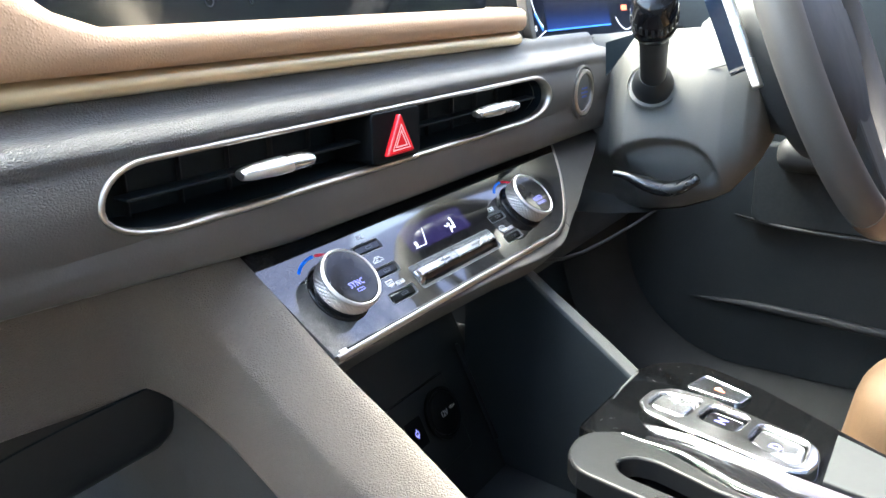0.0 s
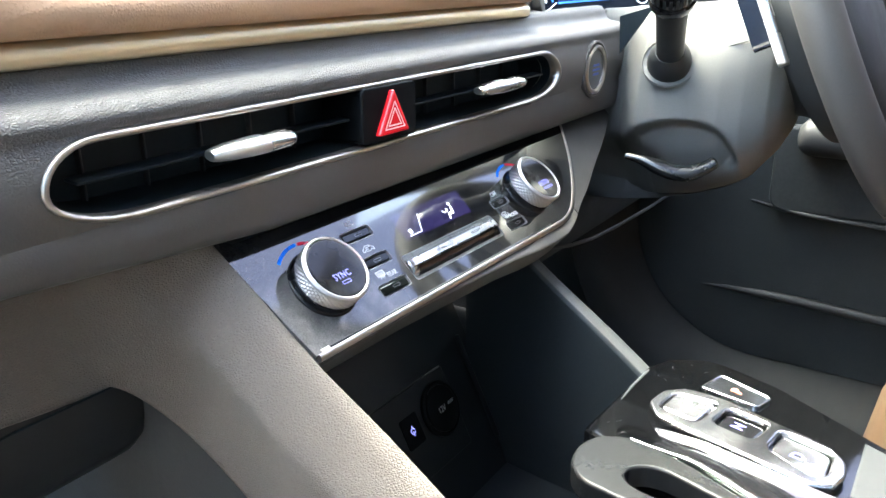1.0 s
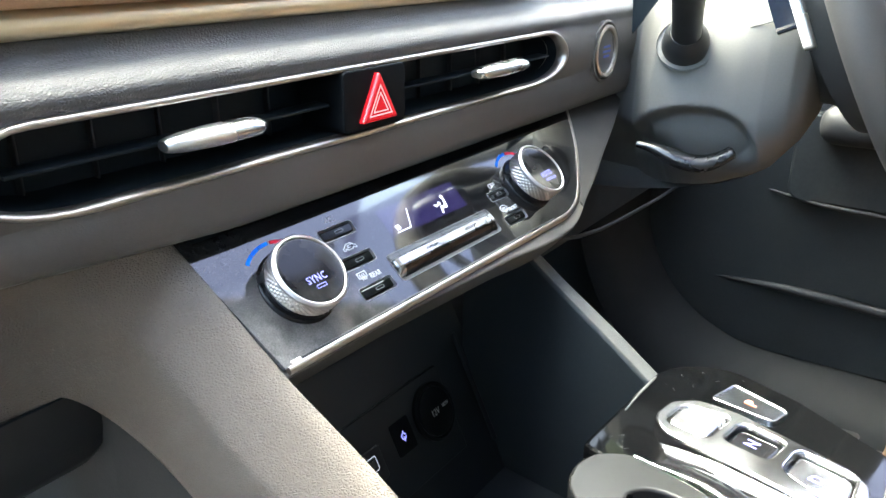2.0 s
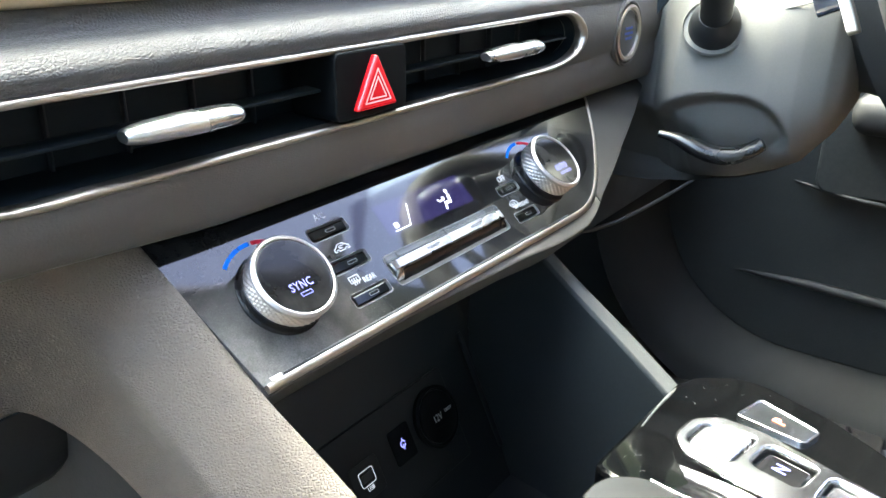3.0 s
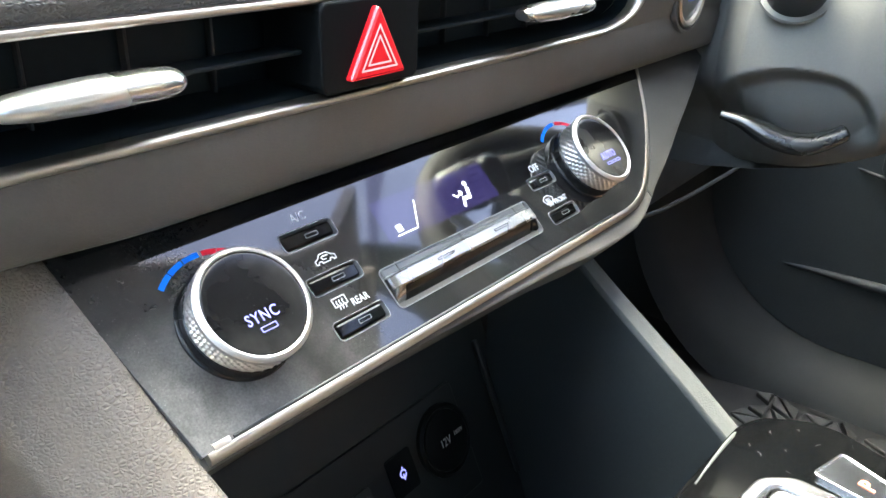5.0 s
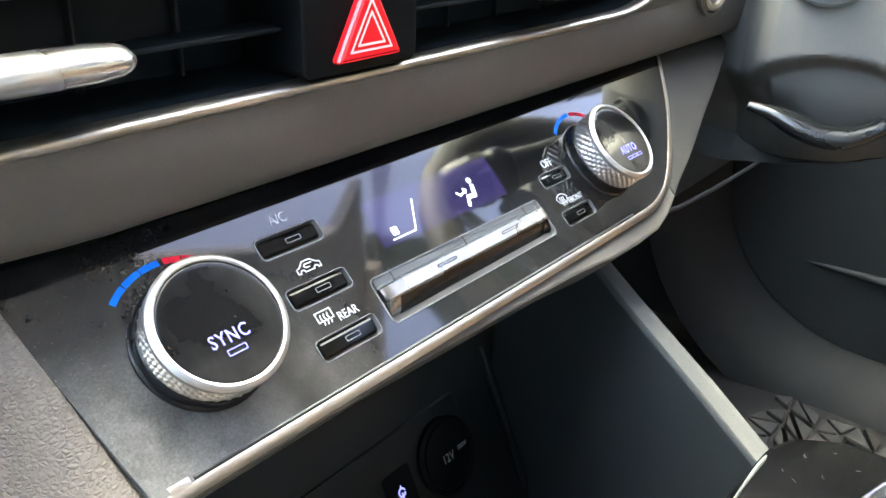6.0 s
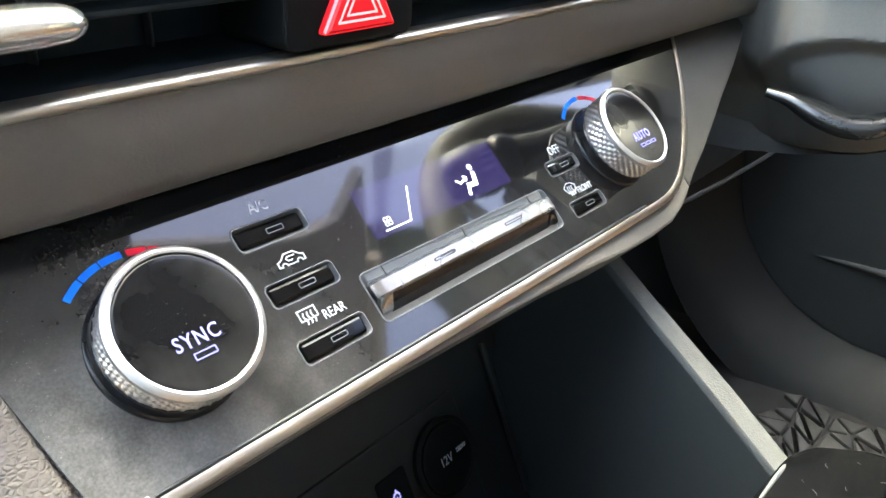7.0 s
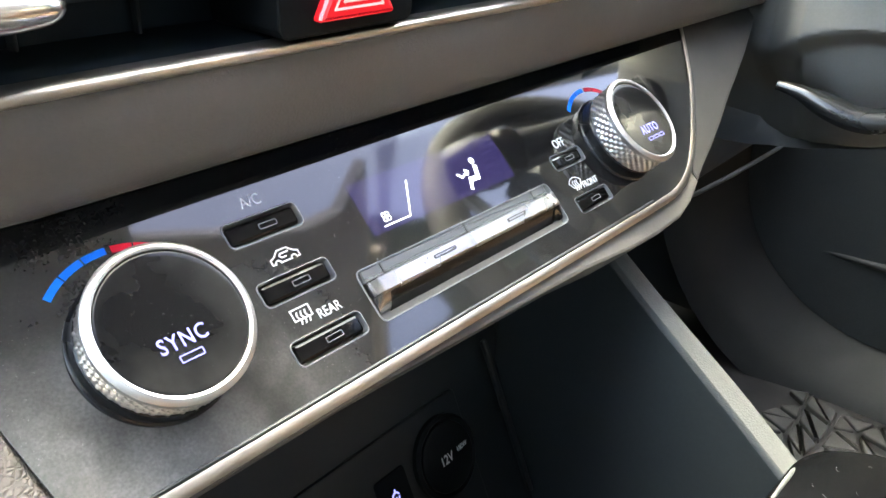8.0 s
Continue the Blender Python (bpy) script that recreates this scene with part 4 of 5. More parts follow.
socket = thing("power_socket", "round black twelve volt socket with plug cap", "power socket")
M12 = RIB @ Matrix.Translation((0.082, 0.002, 0.002))
part("collar", lathe([(0.0235, 0.0), (0.0235, 0.003), (0.0215, 0.0045), (0.020, 0.003), (0.020, 0.0)], 40, M12), SOCKET, socket)
part("cap", lathe([(0.0195, 0.0), (0.0195, 0.004), (0.018, 0.0052), (0.001, 0.0055)], 40, M12), SOCKET, socket)
part("lettering", lettering("12V", 0.0075, M12 @ Matrix.Translation((-0.003, 0.0, 0.0057)), 0.85), WHITE_MARK, socket)
part("lettering", lettering("180W", 0.004, M12 @ Matrix.Translation((0.010, 0.0012, 0.0057)), 0.85), WHITE_MARK, socket)
charger = thing("charge_indicator", "small blue lit wireless charging symbol tile", "indicator")
MQ = RIB @ Matrix.Translation((0.0420, 0.001, 0.0022))
part("tile", slab(mm(rounded(22, 26, 2, 3)), 0.0, 0.0008, 0.0005, MQ), SOCKET, charger)
part("symbol", strokes([mm(arc(0, 0, 2.3, 20, 340, 12)), mm([(0, -3.6), (0, -0.6)]), mm([(0.3, 2.4), (0.3, 3.8)])], 0.0009, MQ @ Matrix.Translation((0, 0, 0.001))), GLOW_BLUE, charger)
usb = thing("usb_port", "black usb socket with pale printed frame", "usb port")
MU = RIB @ Matrix.Translation((0.0015, -0.004, 0.0022))
part("bezel", slab(mm(rounded(28, 26, 3, 3)), 0.0, 0.001, 0.0006, MU), BLACK, usb)
part("printed_frame", plate([mm(rounded(14, 11, 2.0, 4)), mm(rounded(13.1, 10.1, 1.6, 4))], 0, 0.0002, 0, MU @ Matrix.Translation((0, 0.002, 0.0011))), GLOW_DIM, usb, "white lit frame")
part("port", slab(mm(rounded(10, 5.5, 0.5, 2)), 0, 0.0004, 0.0001, MU @ Matrix.Translation((0, 0.002, 0.001))), GREY_TRIM, usb)
part("lettering", lettering("USB", 0.0042, MU @ Matrix.Translation((0, -0.006, 0.0012)), 0.9), GLOW_DIM, usb)

# ---- gear selector ----
selector = thing("gear_selector", "gloss black shift-by-wire console with chrome buttons", "gear selector")
ZS = 0.462
top_loop = [(0.5345, 0.2165), (0.5185, 0.224), (0.408, 0.2305), (0.375, 0.10), (0.355, -0.10), (0.40, -0.10), (0.498, 0.072), (0.536, 0.135), (0.5505, 0.178), (0.5490, 0.195)]
part("body", slab(round_corners(top_loop, 0.007), 0.16, ZS, 0.0032), SHIFT_BLACK, selector, "gloss black scratched top")


def ring_on(loop, width, z0, z1, bevel, m=Matrix()):
    return plate([loop, inset(loop, width)], z0, z1, bevel, m)


bez = round_corners([(0.476, 0.200), (0.455, 0.203), (0.441, 0.194), (0.4165, 0.094), (0.420, 0.084), (0.436, 0.0785), (0.452, 0.0805), (0.463, 0.090), (0.487, 0.160), (0.488, 0.186)], 0.0055)
wells = [[(0.4745, 0.1905), (0.4535, 0.194), (0.4485, 0.169), (0.4765, 0.1635)], [(0.4745, 0.1545), (0.4535, 0.1585), (0.4475, 0.1335), (0.4685, 0.1290)], [(0.4645, 0.1185), (0.4420, 0.1220), (0.4275, 0.0945), (0.4330, 0.0890), (0.4560, 0.0890)]]
wells = [[(cx + (x - cx) * 1.10, cy + (y - cy) * 1.08) for x, y in w] for w, cx, cy in ((w, sum(p[0] for p in w) / len(w), sum(p[1] for p in w) / len(w)) for w in wells)]
wells = [round_corners(w, 0.006) for w in wells]
part("bezel", plate([bez] + wells, ZS - 0.004, ZS + 0.0065, 0.0022), BEZEL, selector, "bright chrome bezel")
for nm, w, z1, ma, lb in (("reverse_button", wells[0], 0.0060, BUTTON_SILVER, "silver reverse button"), ("neutral_button", wells[1], 0.0030, GLOSS, "gloss black neutral button"), ("drive_button", wells[2], 0.0034, BUTTON_SILVER, "silver drive button")):
    part(nm, slab(inset(w, 0.0012), ZS - 0.003, ZS + z1, 0.0015), ma, selector, lb)
park_loop = round_corners([(0.5275, 0.1735), (0.501, 0.1815), (0.4945, 0.140), (0.512, 0.1345)], 0.004)
part("park_button", slab(inset(park_loop, 0.0012), ZS - 0.002, ZS + 0.0020, 0.0006), DARK_CHROME, selector, "mirror grey park button")
part("park_frame", ring_on(park_loop, 0.0014, ZS - 0.002, ZS + 0.0026, 0.0005), MIRROR, selector, "bright chrome edge")
for text, x, y, z, ma in (("N", 0.4615, 0.1445, ZS + 0.0032, GLOW_BLUE), ("P", 0.5085, 0.157, ZS + 0.0024, GLOW_ORANGE), ("D", 0.4465, 0.106, ZS + 0.0036, GLOW_BLUE)):
    part("lettering", lettering(text, 0.011, Matrix.Translation((x, y, z)) @ pose(0, 0, 0, 0, 0, -14), 0.9, bold=0.0002), ma, selector)
cup = [(0.4125, 0.2005), (0.4015, 0.2185), (0.3850, 0.2235), (0.3670, 0.2200), (0.3540, 0.2080), (0.33, 0.05), (0.325, -0.12), (0.36, -0.12), (0.3835, 0.1140), (0.4030, 0.1575)]
cupl = round_corners(cup, 0.008, 4)
part("cup_trim", plate([cupl, round_corners([(0.3890, 0.1680), (0.3870, 0.1800), (0.3790, 0.1880), (0.3700, 0.1870), (0.3640, 0.1780), (0.345, 0.05), (0.340, -0.10), (0.348, -0.10), (0.3770, 0.1255), (0.3825, 0.1440)], 0.005, 4)], ZS - 0.012, ZS + 0.0035, 0.002), CUP_TRIM, selector, "satin grey cup holder trim")
flank = []
for i in range(25):
    y = 0.199 - 0.20 * i / 24
    xr = float(np.interp(y, (-0.01, 0.03, 0.094, 0.198), (0.398, 0.406, 0.4165, 0.4385)))
    xl = float(np.interp(y, (-0.01, 0.114, 0.1575, 0.2005), (0.3713, 0.3838, 0.4033, 0.4128)))
    rise = smooth(-0.5, 6, i)
    flank.append([(xl + (xr - xl) * k, y, ZS - 0.0006 + (h + 0.0006) * rise) for k, h in ((0.0, 0.0038), (0.08, 0.0042), (0.16, 0.0030), (0.35, 0.0016), (0.6, 0.0012), (0.82, 0.0022), (0.95, 0.0040), (1.0, 0.0046))])
bm = bmesh.new()
quads(bm, flank)
part("flank", bm, FLANK, selector, "hollow mirror-gloss flank beside the buttons", sharp=80)
for k, r in ((0.06, 0.0010),):
    part("chrome_line", sweep([Vector(row[0]).lerp(Vector(row[-1]), k) + Vector((0, 0, 0.0008)) for row in flank], disc_section(r, 10)), MIRROR, selector, "thin chrome line")
part("grey_plate", slab([(0.4850, 0.0740), (0.4220, 0.0745), (0.392, -0.09), (0.405, -0.09)], ZS - 0.002, ZS + 0.003, 0.001), COVER, selector, "pale grey sliding cover")

# fine scratches and hairs on the gloss top
for x, y, reach, turn, bend in ((0.500, 0.205, 0.006, 20, 30), (0.512, 0.196, 0.004, 70, -40), (0.524, 0.208, 0.005, 150, 60), (0.529, 0.184, 0.004, 110, 20), (0.538, 0.170, 0.003, 60, -30), (0.496, 0.190, 0.003, 10, 80), (0.432, 0.212, 0.007, 115, 15), (0.424, 0.219, 0.004, 40, -60), (0.420, 0.205, 0.005, 95, 35), (0.534, 0.196, 0.0025, 0, 90), (0.506, 0.213, 0.003, 170, 45)):
    trail = [(x + 0.6 * reach * k * math.cos(radians(turn + bend * k)), y + 0.6 * reach * k * math.sin(radians(turn + bend * k))) for k in (0.0, 0.35, 0.7, 1.0)]
    part("scratch", strokes([trail], 0.00011, Matrix.Translation((0, 0, ZS + 0.0001)), depth=0.00004), DIM_MARK, selector)

# ---- glove box and passenger footwell ----
glove = thing("glove_box", "dark grey glove box lid under the dashboard", "glove box")
bm = bmesh.new()
rows = []
for i in range(31):
    x = X0 + (0.224 - X0) * (1 - (1 - i / 30) ** 1.7)
    c = max(0.0, x - 0.2085) / 0.0155
    low = 0.482 + 0.017 * (1 - math.sqrt(max(0.0, 1 - c * c)))
    front = 0.414 - 0.028 * smooth(0.15, -0.05, x)
    rows.append([(x, front + dy, low + (0.565 - low) * f) for dy, f in ((0.0, 1.0), (0.0, 0.75), (0.0, 0.5), (0.001, 0.28), (0.004, 0.14), (0.010, 0.05), (0.020, 0.0), (0.06, -0.05))])
quads(bm, rows)
part("seam", sweep([(x, 0.4136 - 0.028 * smooth(0.15, -0.05, x), 0.535) for x in [X0 + (0.222 - X0) * i / 24 for i in range(25)]], disc_section(0.0008, 6)), VENT, glove)
part("lid", bm, BLACK, glove, "dark lid with a rounded lower edge", sharp=60)

# ---- driver's side ----
knee = thing("knee_panel", "dark lower dash panel under the steering column", "trim panel")
bm = bmesh.new()
KP = [(0.395, 0.70), (0.40, 0.62), (0.402, 0.52), (0.404, 0.462), (0.41, 0.448), (0.42, 0.444), (0.60, 0.43)]
quads(bm, [[(x, y, z) for x in (0.62, 0.7, 0.8, 0.95, 1.1, 1.18)] for y, z in KP])
part("panel", bm, SHADE, knee)
# thin lighter strip stands in for the highlight along the panel's lower edge
part("lower_highlight", sweep([(0.70, 0.400, 0.468), (0.76, 0.400, 0.4535), (0.82, 0.400, 0.4445), (0.90, 0.400, 0.4385), (1.01, 0.400, 0.4335), (1.14, 0.400, 0.432)], disc_section(0.0022, 10)), LOWER, knee, "pale strip in place of the lower edge's highlight")

column = thing("steering_column", "grey plastic steering column cover", "steering column")


def column_ring(y, hw, zt, zb, n=160):
    out = []
    turn = [math.sin(math.pi / 2 * (1 - 2 * k / n)) for k in range(n)]
    for side, zn in [(-1, v) for v in turn] + [(1, -v) for v in turn[::4]]:
        s_ = math.copysign(abs(zn) ** 1.34, zn)
        c = side * math.sqrt(max(0.0, 1 - s_ * s_))
        x = hw * math.copysign(abs(c) ** 0.62, c)
        z = (zt + zb) / 2 + (zt - zb) / 2 * math.copysign(abs(s_) ** 0.75, s_)
        if c < 0.1:
            # the side turns under low down, with a hollow round the tilt lever
            x += 0.022 * smooth(0.600, 0.515, z) * (1 if c < 0 else 0)
            x = min(max(x, 0.0), x + float(np.interp(y, (0.20, 0.24, 0.27, 0.30, 0.34), (0.05, 0.12, 0.18, 0.16, 0.05))) * max(0.0, z - 0.605))
            x += 0.030 * smooth(0.285, 0.330, y) * smooth(0.590, 0.550, z) * smooth(0.1, -0.2, c)
            dy, dz = y - 0.274, z - 0.553
            p = 2.8 if dy < 0 else 2.0
            d = (abs(dy / (0.052 if dy < 0 else 0.078)) ** p + abs(dz / (0.063 if dz > 0 else 0.040 + 0.06 * smooth(-0.01, 0.03, dy))) ** p) ** (1 / p)
            x += 0.018 * (1 - smooth(0.80 - 0.65 * smooth(0.030, -0.005, dz), 1.0, d)) * smooth(0.1, -0.2, c)
        out.append((CX + x, y, z))
    return out


CX = 0.785
COLUMN_RINGS = [(0.42, 0.030, 0.705, 0.502), (0.36, 0.034, 0.708, 0.506), (0.345, 0.044, 0.7095, 0.509), (0.33, 0.066, 0.710, 0.511), (0.318, 0.079, 0.711, 0.513), (0.30, 0.0825, 0.713, 0.519), (0.276, 0.081, 0.715, 0.525), (0.245, 0.077, 0.718, 0.538), (0.225, 0.072, 0.72, 0.551), (0.205, 0.064, 0.72, 0.577), (0.195, 0.054, 0.718, 0.598), (0.188, 0.038, 0.712, 0.63)]
ys = np.linspace(0.42, 0.188, 170)
kk = np.array(COLUMN_RINGS)[::-1]
rows = [column_ring(y, *(float(np.interp(y, kk[:, 0], kk[:, j])) for j in (1, 2, 3))) for y in ys]
bm = bmesh.new()
quads(bm, rows, closed=True, cap=True)
part("cover", bm, COLUMN, column)
part("tilt_lever", sweep(eased([(0.700, 0.322, 0.5765), (0.703, 0.308, 0.574), (0.706, 0.294, 0.569), (0.708, 0.278, 0.5645), (0.712, 0.264, 0.5645), (0.718, 0.252, 0.5695), (0.723, 0.243, 0.576)], 10), disc_section(0.0105, 20, 0.72), scale=lambda f: 0.40 + 0.60 * smooth(0.0, 0.4, f) - 0.25 * smooth(0.6, 0.95, f) - 0.3 * smooth(0.96, 1.0, f)), LEVER, column, "dark grey tilt lever")
part("seam", sweep([(0.7248, 0.274, 0.6695), (0.7250, 0.2663, 0.6719), (0.7242, 0.2529, 0.6762), (0.7240, 0.2375, 0.6815), (0.7235, 0.225, 0.6855)], disc_section(0.0007, 6)), BLACK, column)
S0, S1 = Vector((0.720, 0.294, 0.661)), Vector((0.6105, 0.2615, 0.7430))
sd = S1 - S0
SMX = Matrix.Translation(S0) @ sd.to_track_quat("Z", "Y").to_matrix().to_4x4()
part("stalk_recess", lathe([(0.0252, 0.003), (0.0242, 0.0048), (0.0228, 0.001), (0.0215, -0.006), (0.014, -0.014)], 48, SMX), COLUMN, column, "round recess at the stalk")
# flat black sheet stands in for the dark gap beside the column
part("gap_sheet", slab([(0.341, 0.703), (0.309, 0.713), (0.339, 0.670)][::-1], 0.710, 0.712, 0.0002, Matrix(((0, 0, 1, 0), (1, 0, 0, 0), (0, 1, 0, 0), (0, 0, 0, 1)))), VENT, column, "black sheet for the dark gap between column and dash")

stalk = thing("indicator_stalk", "black indicator stalk with ribbed end", "stalk")
part("boot", lathe([(0.004, -0.016), (0.018, -0.012), (0.0200, -0.004), (0.0200, 0.006), (0.018, 0.016), (0.0128, 0.024)], 40, SMX), BLACK, stalk)
part("shaft", lathe([(0.0124, 0.0), (0.0122, 0.04), (0.0130, 0.080), (0.0155, 0.102)], 40, SMX), BLACK, stalk)
part("end_cap", lathe([(0.015, 0.098), (0.0190, 0.104), (0.0200, 0.112), (0.0186, 0.114), (0.0186, 0.116), (0.0198, 0.118), (0.0196, 0.132), (0.0184, 0.144), (0.0166, 0.150), (0.0150, 0.1515), (0.001, 0.154)], 48, SMX), GLOSS, stalk, "gloss black end cap")
for i in range(24):
    a = 2 * math.pi * i / 24
    part("rib", box((0.0022, 0.0012, 0.010), SMX @ Matrix.Translation((0.0197 * math.cos(a), 0.0197 * math.sin(a), 0.124)) @ Matrix.Rotation(a + math.pi / 2, 4, "Z")), BLACK, stalk)

wheel = thing("steering_wheel", "dark grey leather steering wheel", "steering wheel")
WC, WT, WR = Vector((0.81, 0.155, 0.705)), radians(24), 0.183
WM = Matrix.Translation(WC) @ Matrix.Rotation(radians(90) - WT, 4, "X")
part("rim", sweep([WM @ Vector((WR * math.cos(2 * math.pi * i / 120), WR * math.sin(2 * math.pi * i / 120), 0)) for i in range(120)], disc_section(0.0185, 20, 0.9), closed=True, up=WM.to_3x3() @ Vector((0, 0, 1))), WHEEL, wheel)
part("hub", lathe([(0.092, -0.045), (0.098, -0.03), (0.097, -0.012), (0.090, 0.002), (0.076, 0.010), (0.05, 0.014), (0.001, 0.015)], 64, WM @ Matrix.Diagonal((1.32, 1.15, 1, 1))), LOWER, wheel, "dark grey hub cover")
part("hub_back", lathe([(0.088, -0.040), (0.084, -0.052), (0.074, -0.066), (0.066, -0.085), (0.062, -0.10)], 48, WM), BLACK, wheel, "dark rear cover of the hub")
for sx in (-1, 1):
    part("spoke", sweep([WM @ Vector((sx * 0.06, 0.0, -0.02)), WM @ Vector((sx * 0.12, -0.004, -0.012)), WM @ Vector((sx * 0.178, -0.006, -0.002))], [(-0.03, -0.008), (0.03, -0.008), (0.03, 0.008), (-0.03, 0.008)], up=WM.to_3x3() @ Vector((0, 0, 1))), PLASTIC, wheel)
part("lower_spoke", slab(round_corners([(-0.05, -0.06), (-0.030, -0.172), (0.030, -0.172), (0.05, -0.06)], 0.01), -0.014, 0.010, 0.004, WM), LOWER, wheel, "dark lower spoke")
low_arc = [WM @ Vector((WR * math.cos(radians(a)), WR * math.sin(radians(a)), 0)) for a in range(234, 307, 4)]
part("lower_rim", sweep(low_arc, disc_section(0.0188, 20, 0.9), up=WM.to_3x3() @ Vector((0, 0, 1))), BROWN, wheel, "brown leather lower rim")
part("seam", sweep([low_arc[0], low_arc[0].lerp(low_arc[1], 0.06)], disc_section(0.0190, 20, 0.9), up=WM.to_3x3() @ Vector((0, 0, 1))), RAIL, wheel, "pale stitched seam")
for sx in (-1, 1):
    part("paddle", slab(round_corners([(-0.006, -0.018), (0.020, -0.014), (0.022, 0.05), (-0.006, 0.055)], 0.006), -0.020, -0.002, 0.004, WM @ Matrix.Translation((sx * 0.136, 0.016, -0.040))), PADDLE, wheel, "gloss blue-black shift paddle")
    part("paddle_edge", slab(round_corners([(-0.005, -0.035), (0.005, -0.037), (0.006, 0.07), (-0.006, 0.07)], 0.003), -0.002, 0.005, 0.0015, WM @ Matrix.Translation((sx * 0.164, 0.018, -0.038))), SILVER, wheel, "silver paddle edge")

cluster = thing("instrument_cluster", "dark digital instrument display with blue line", "instrument cluster")
CM = pose(0.785, 0.396, 0.758, 78, 0, 0)
part("frame", plate([rounded(0.31, 0.125, 0.022), rounded(0.29, 0.108, 0.006)], -0.006, 0.004, 0.0015, CM), LIP_GREY, cluster, "grey screen surround")
part("screen", slab(rounded(0.294, 0.112, 0.004), -0.005, 0.0, 0.0003, CM), CLUSTER, cluster)
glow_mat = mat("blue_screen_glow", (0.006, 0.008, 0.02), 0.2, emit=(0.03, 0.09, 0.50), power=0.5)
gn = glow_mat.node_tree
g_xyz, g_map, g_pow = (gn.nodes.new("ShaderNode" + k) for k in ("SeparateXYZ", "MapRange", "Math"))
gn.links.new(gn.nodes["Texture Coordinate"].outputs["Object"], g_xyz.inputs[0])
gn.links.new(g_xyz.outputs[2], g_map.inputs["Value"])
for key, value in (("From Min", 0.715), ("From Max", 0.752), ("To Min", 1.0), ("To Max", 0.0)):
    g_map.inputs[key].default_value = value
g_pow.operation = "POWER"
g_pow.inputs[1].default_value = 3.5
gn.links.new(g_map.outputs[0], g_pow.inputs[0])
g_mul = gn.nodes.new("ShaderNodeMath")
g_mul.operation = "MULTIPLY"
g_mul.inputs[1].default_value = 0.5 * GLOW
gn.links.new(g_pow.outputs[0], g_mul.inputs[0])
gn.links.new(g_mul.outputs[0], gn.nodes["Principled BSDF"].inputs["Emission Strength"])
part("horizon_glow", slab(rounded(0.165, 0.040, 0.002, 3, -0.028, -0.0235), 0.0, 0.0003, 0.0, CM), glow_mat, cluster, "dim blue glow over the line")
part("horizon_line", slab(rounded(0.166, 0.0016, 0.0006, 3, -0.028, -0.0437), 0.0, 0.0005, 0.0, CM), BLUE_LINE, cluster)
part("gauge_arc", strokes([arc(-0.10, -0.008, 0.037, 178, 238, 12), [(-0.1403, -0.0514), (-0.1153, -0.0436)]], 0.0010, CM @ Matrix.Translation((0, 0, 0.0004))), GLOW_WHITE, cluster)
part("gauge_needle", strokes([[(-0.1335, -0.0275), (-0.1225, -0.0415)]], 0.0024, CM @ Matrix.Translation((0, 0, 0.0006))), BLUE_LINE, cluster)
part("gauge_arc", strokes([arc(0.105, -0.010, 0.0415, -140, -40, 14)], 0.0010, CM @ Matrix.Translation((0, 0, 0.0004))), GLOW_WHITE, cluster)
part("lettering", lettering("10", 0.0075, CM @ Matrix.Translation((-0.1375, -0.0409, 0.0005))), GLOW_WHITE, cluster)
part("lettering", lettering("14", 0.0085, CM @ Matrix.Translation((-0.0985, -0.0515, 0.0005))), GLOW_WHITE, cluster)
part("warning_symbol", strokes([arc(-0.1239, -0.0525, 0.0022, 0, 360, 12)], 0.0010, CM @ Matrix.Translation((0, 0, 0.0005))), RED, cluster)
part("warning_symbol", slab(rounded(0.018, 0.006, 0.001, 3, 0.103, -0.0262), 0.0, 0.0005, 0.0, CM), GLOW_ORANGE, cluster)

# driver's seat, door, mat
seat = thing("driver_seat", "tan leather driver's seat with raised side bolsters", "car seat")
part("cushion", box((0.34, 0.50, 0.14), pose(0.82, -0.19, 0.30, 6), 0.05, 5), TAN_SEAT, seat)
for x in (0.648, 1.01):
    part("bolster", box((0.12, 0.50, 0.20), pose(x, -0.165 if x < 0.8 else -0.24, 0.335 if x < 0.8 else 0.30, 8), 0.05, 6), TAN_SEAT, seat)
part("backrest", box((0.44, 0.14, 0.62), pose(0.82, -0.62, 0.66, -18), 0.06, 5), TAN_SEAT, seat)
part("headrest", box((0.26, 0.10, 0.19), pose(0.82, -0.76, 1.05, -14), 0.045, 5), TAN_SEAT, seat)
part("base", box((0.42, 0.46, 0.12), pose(0.82, -0.2, 0.18), 0.02, 2), PLASTIC, seat)
copy_thing(seat, pose(-0.84, -0.34, 0))

door = thing("driver_door", "dark driver's door trim with speaker grille", "door")
YZ = Matrix(((0, 0, 1, 0), (1, 0, 0, 0), (0, 1, 0, 0), (0, 0, 0, 1)))  # lays an outline of (y, z) against the cabin side
door_edge = [(-0.55, 0.192), (0.26, 0.192)] + [(0.26 + 0.195 * math.sin(radians(a)), 0.387 - 0.195 * math.cos(radians(a))) for a in range(6, 91, 6)] + [(0.455, 0.70), (0.43, 0.76), (-0.55, 0.76)]
part("panel", slab(door_edge, 1.185, 1.155, -0.008, YZ), SHADE, door)
part("pocket_edge", sweep(eased([(1.160, 0.40, 0.281), (1.154, 0.30, 0.286), (1.147, 0.2, 0.288), (1.14, 0.0, 0.282), (1.14, -0.3, 0.28)], 8), disc_section(0.007, 12), scale=lambda f: 0.2 + 0.8 * smooth(0.0, 0.5, f)), LOWER, door)
part("speaker_grille", slab(rounded(0.50, 0.12, 0.02), 0, 0.02, 0.004, pose(1.155, 0.02, 0.482, 90, 0, -90)), PARTED, door, "dark perforated grille")
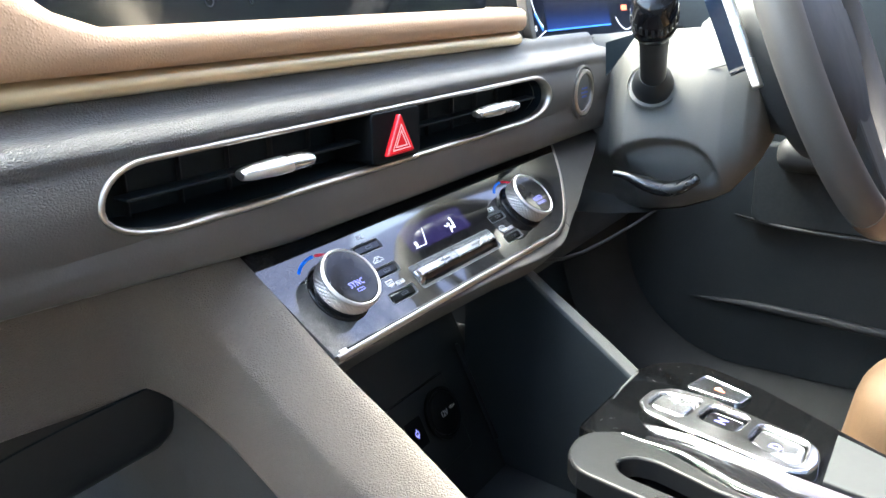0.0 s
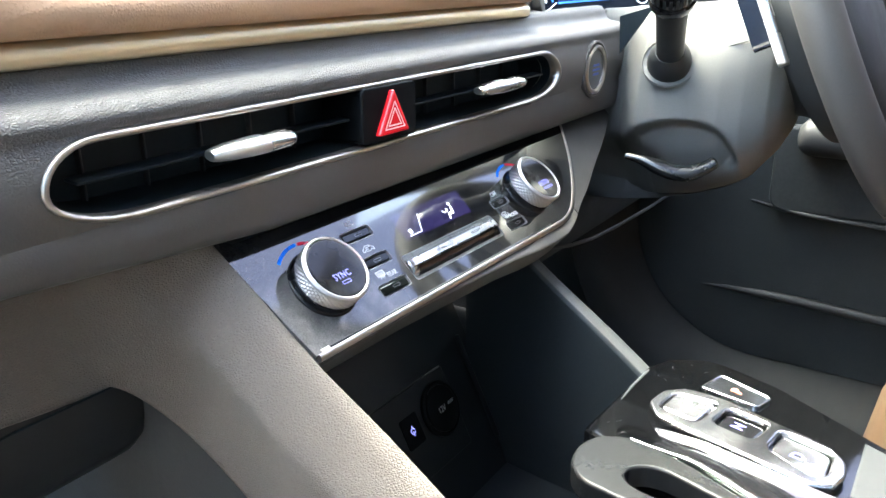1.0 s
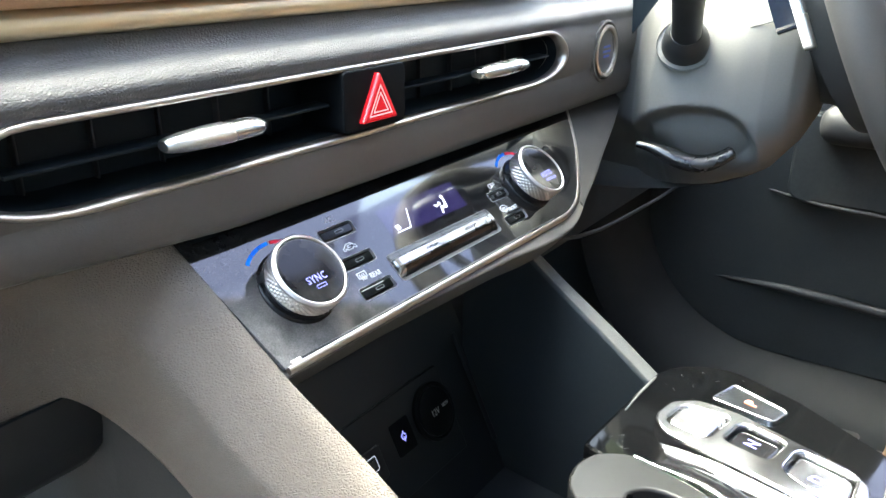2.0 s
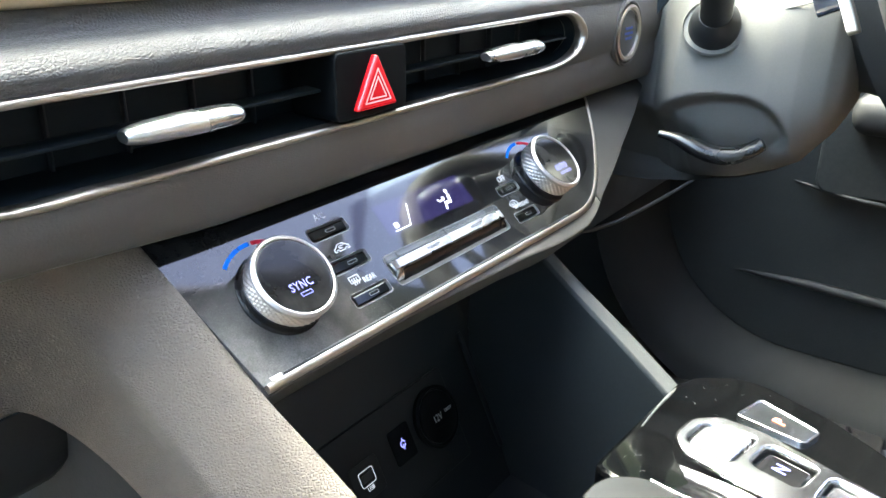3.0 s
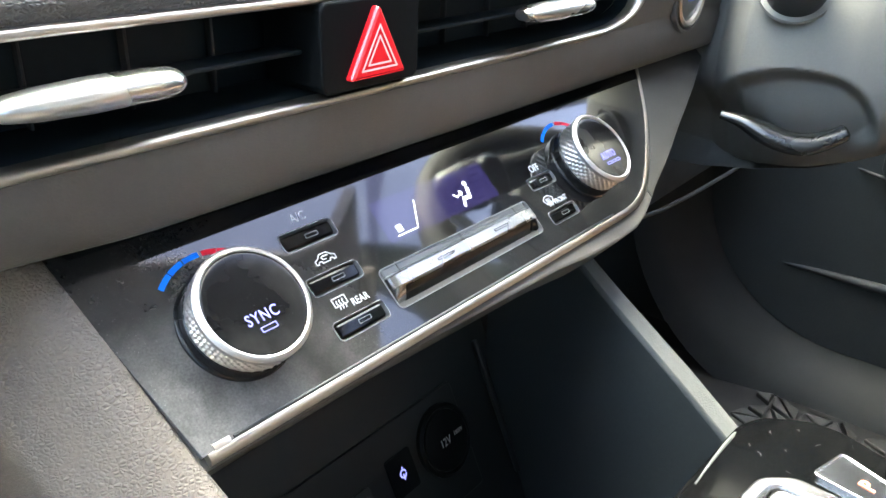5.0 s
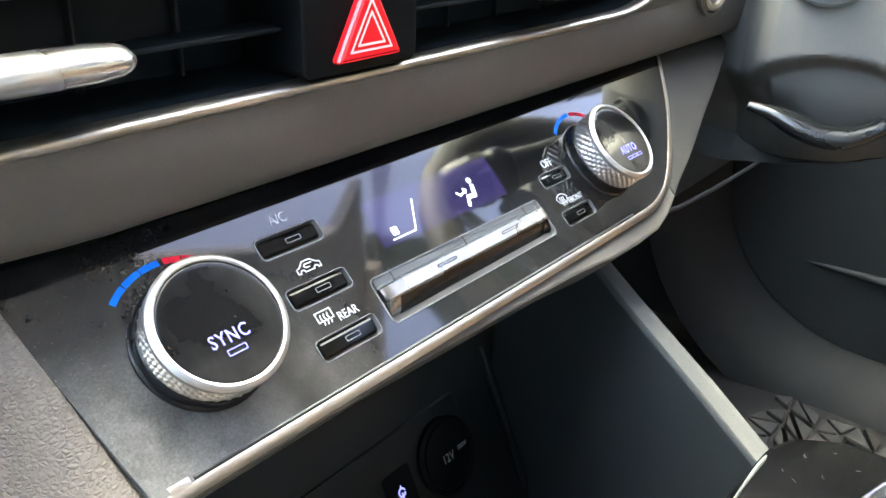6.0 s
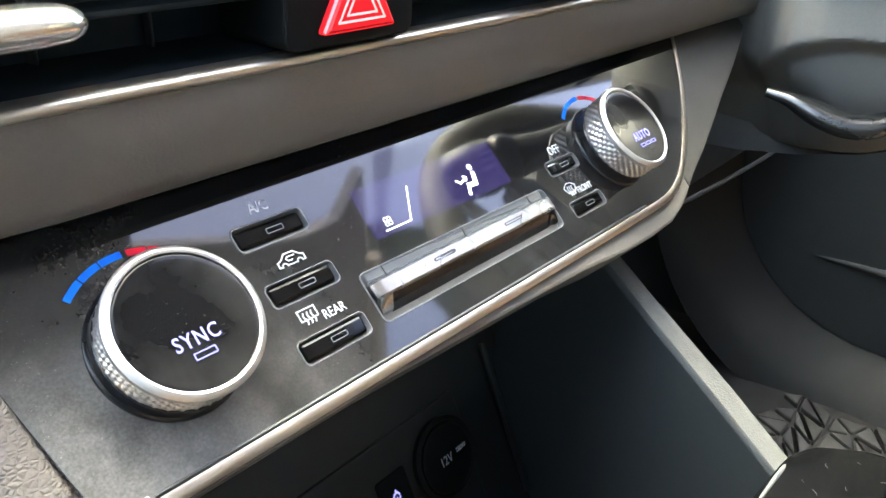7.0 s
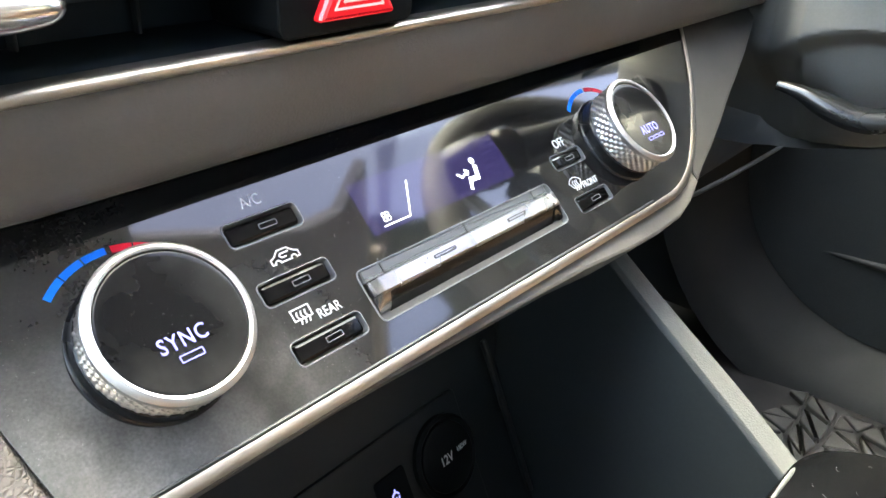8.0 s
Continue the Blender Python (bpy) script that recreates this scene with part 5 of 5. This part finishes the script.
part("grille_edge", sweep(eased([(1.162, 0.31, 0.428), (1.143, 0.26, 0.4245), (1.132, 0.19, 0.421), (1.13, 0.0, 0.420), (1.13, -0.25, 0.42)], 8), disc_section(0.003, 10), scale=lambda f: 0.3 + 0.7 * smooth(0.0, 0.3, f)), LOWER, door, "grey lower grille edge")
part("armrest", box((0.07, 0.60, 0.05), pose(1.13, -0.06, 0.533), 0.022, 5), LOWER, door, "grey padded armrest")
sill = thing("door_sill", "grey plastic sill trim curving up into the footwell side", "sill trim")
bm = bmesh.new()
outer = [(-0.55, 0.150), (0.26, 0.150)] + [(0.26 + 0.235 * math.sin(radians(a)), 0.387 - 0.237 * math.cos(radians(a))) for a in range(6, 91, 6)] + [(0.495, 0.50)]
inner = [(-0.55, 0.190), (0.26, 0.190)] + [(0.26 + 0.197 * math.sin(radians(a)), 0.387 - 0.197 * math.cos(radians(a))) for a in range(6, 91, 6)] + [(0.457, 0.50)]
quads(bm, [[(x, oy + (iy - oy) * k, oz + (iz - oz) * k) for (oy, oz), (iy, iz) in zip(outer, inner)] for x, k in ((1.07, -1.2), (1.085, -0.5), (1.10, -0.1), (1.125, 0.35), (1.15, 0.75), (1.175, 1.0))])
part("trim", bm, KICK, sill, sharp=80)

floor_mat = thing("floor_mat", "black rubber footwell mat with raised facets", "floor mat")
part("sheet", box((0.50, 0.60, 0.012), pose(0.86, 0.42, FLOOR + 0.006), 0.004, 2), RUBBER, floor_mat)

random.seed(4)
nx, ny = 12, 15
px = [[(0.70 + 0.033 * (i + 0.5 * (j % 2)) + random.uniform(-0.007, 0.007), 0.14 + 0.033 * j + random.uniform(-0.007, 0.007)) for i in range(nx)] for j in range(ny)]
for j in range(ny - 1):
    for i in range(nx - 1):
        a, b, c, d = px[j][i], px[j][i + 1], px[j + 1][i + 1], px[j + 1][i]
        for tri in ((a, b, c), (a, c, d)):
            if random.random() < 0.18 or tri[0][1] > 0.31:
                continue
            cx, cy = sum(p[0] for p in tri) / 3, sum(p[1] for p in tri) / 3
            lp = round_corners([(cx + (x - cx) * 0.84, cy + (y - cy) * 0.84) for x, y in tri], 0.004, 3)
            part("facet", slab(lp, FLOOR + 0.011, FLOOR + 0.011 + random.uniform(0.004, 0.008), 0.002), FACET, floor_mat)
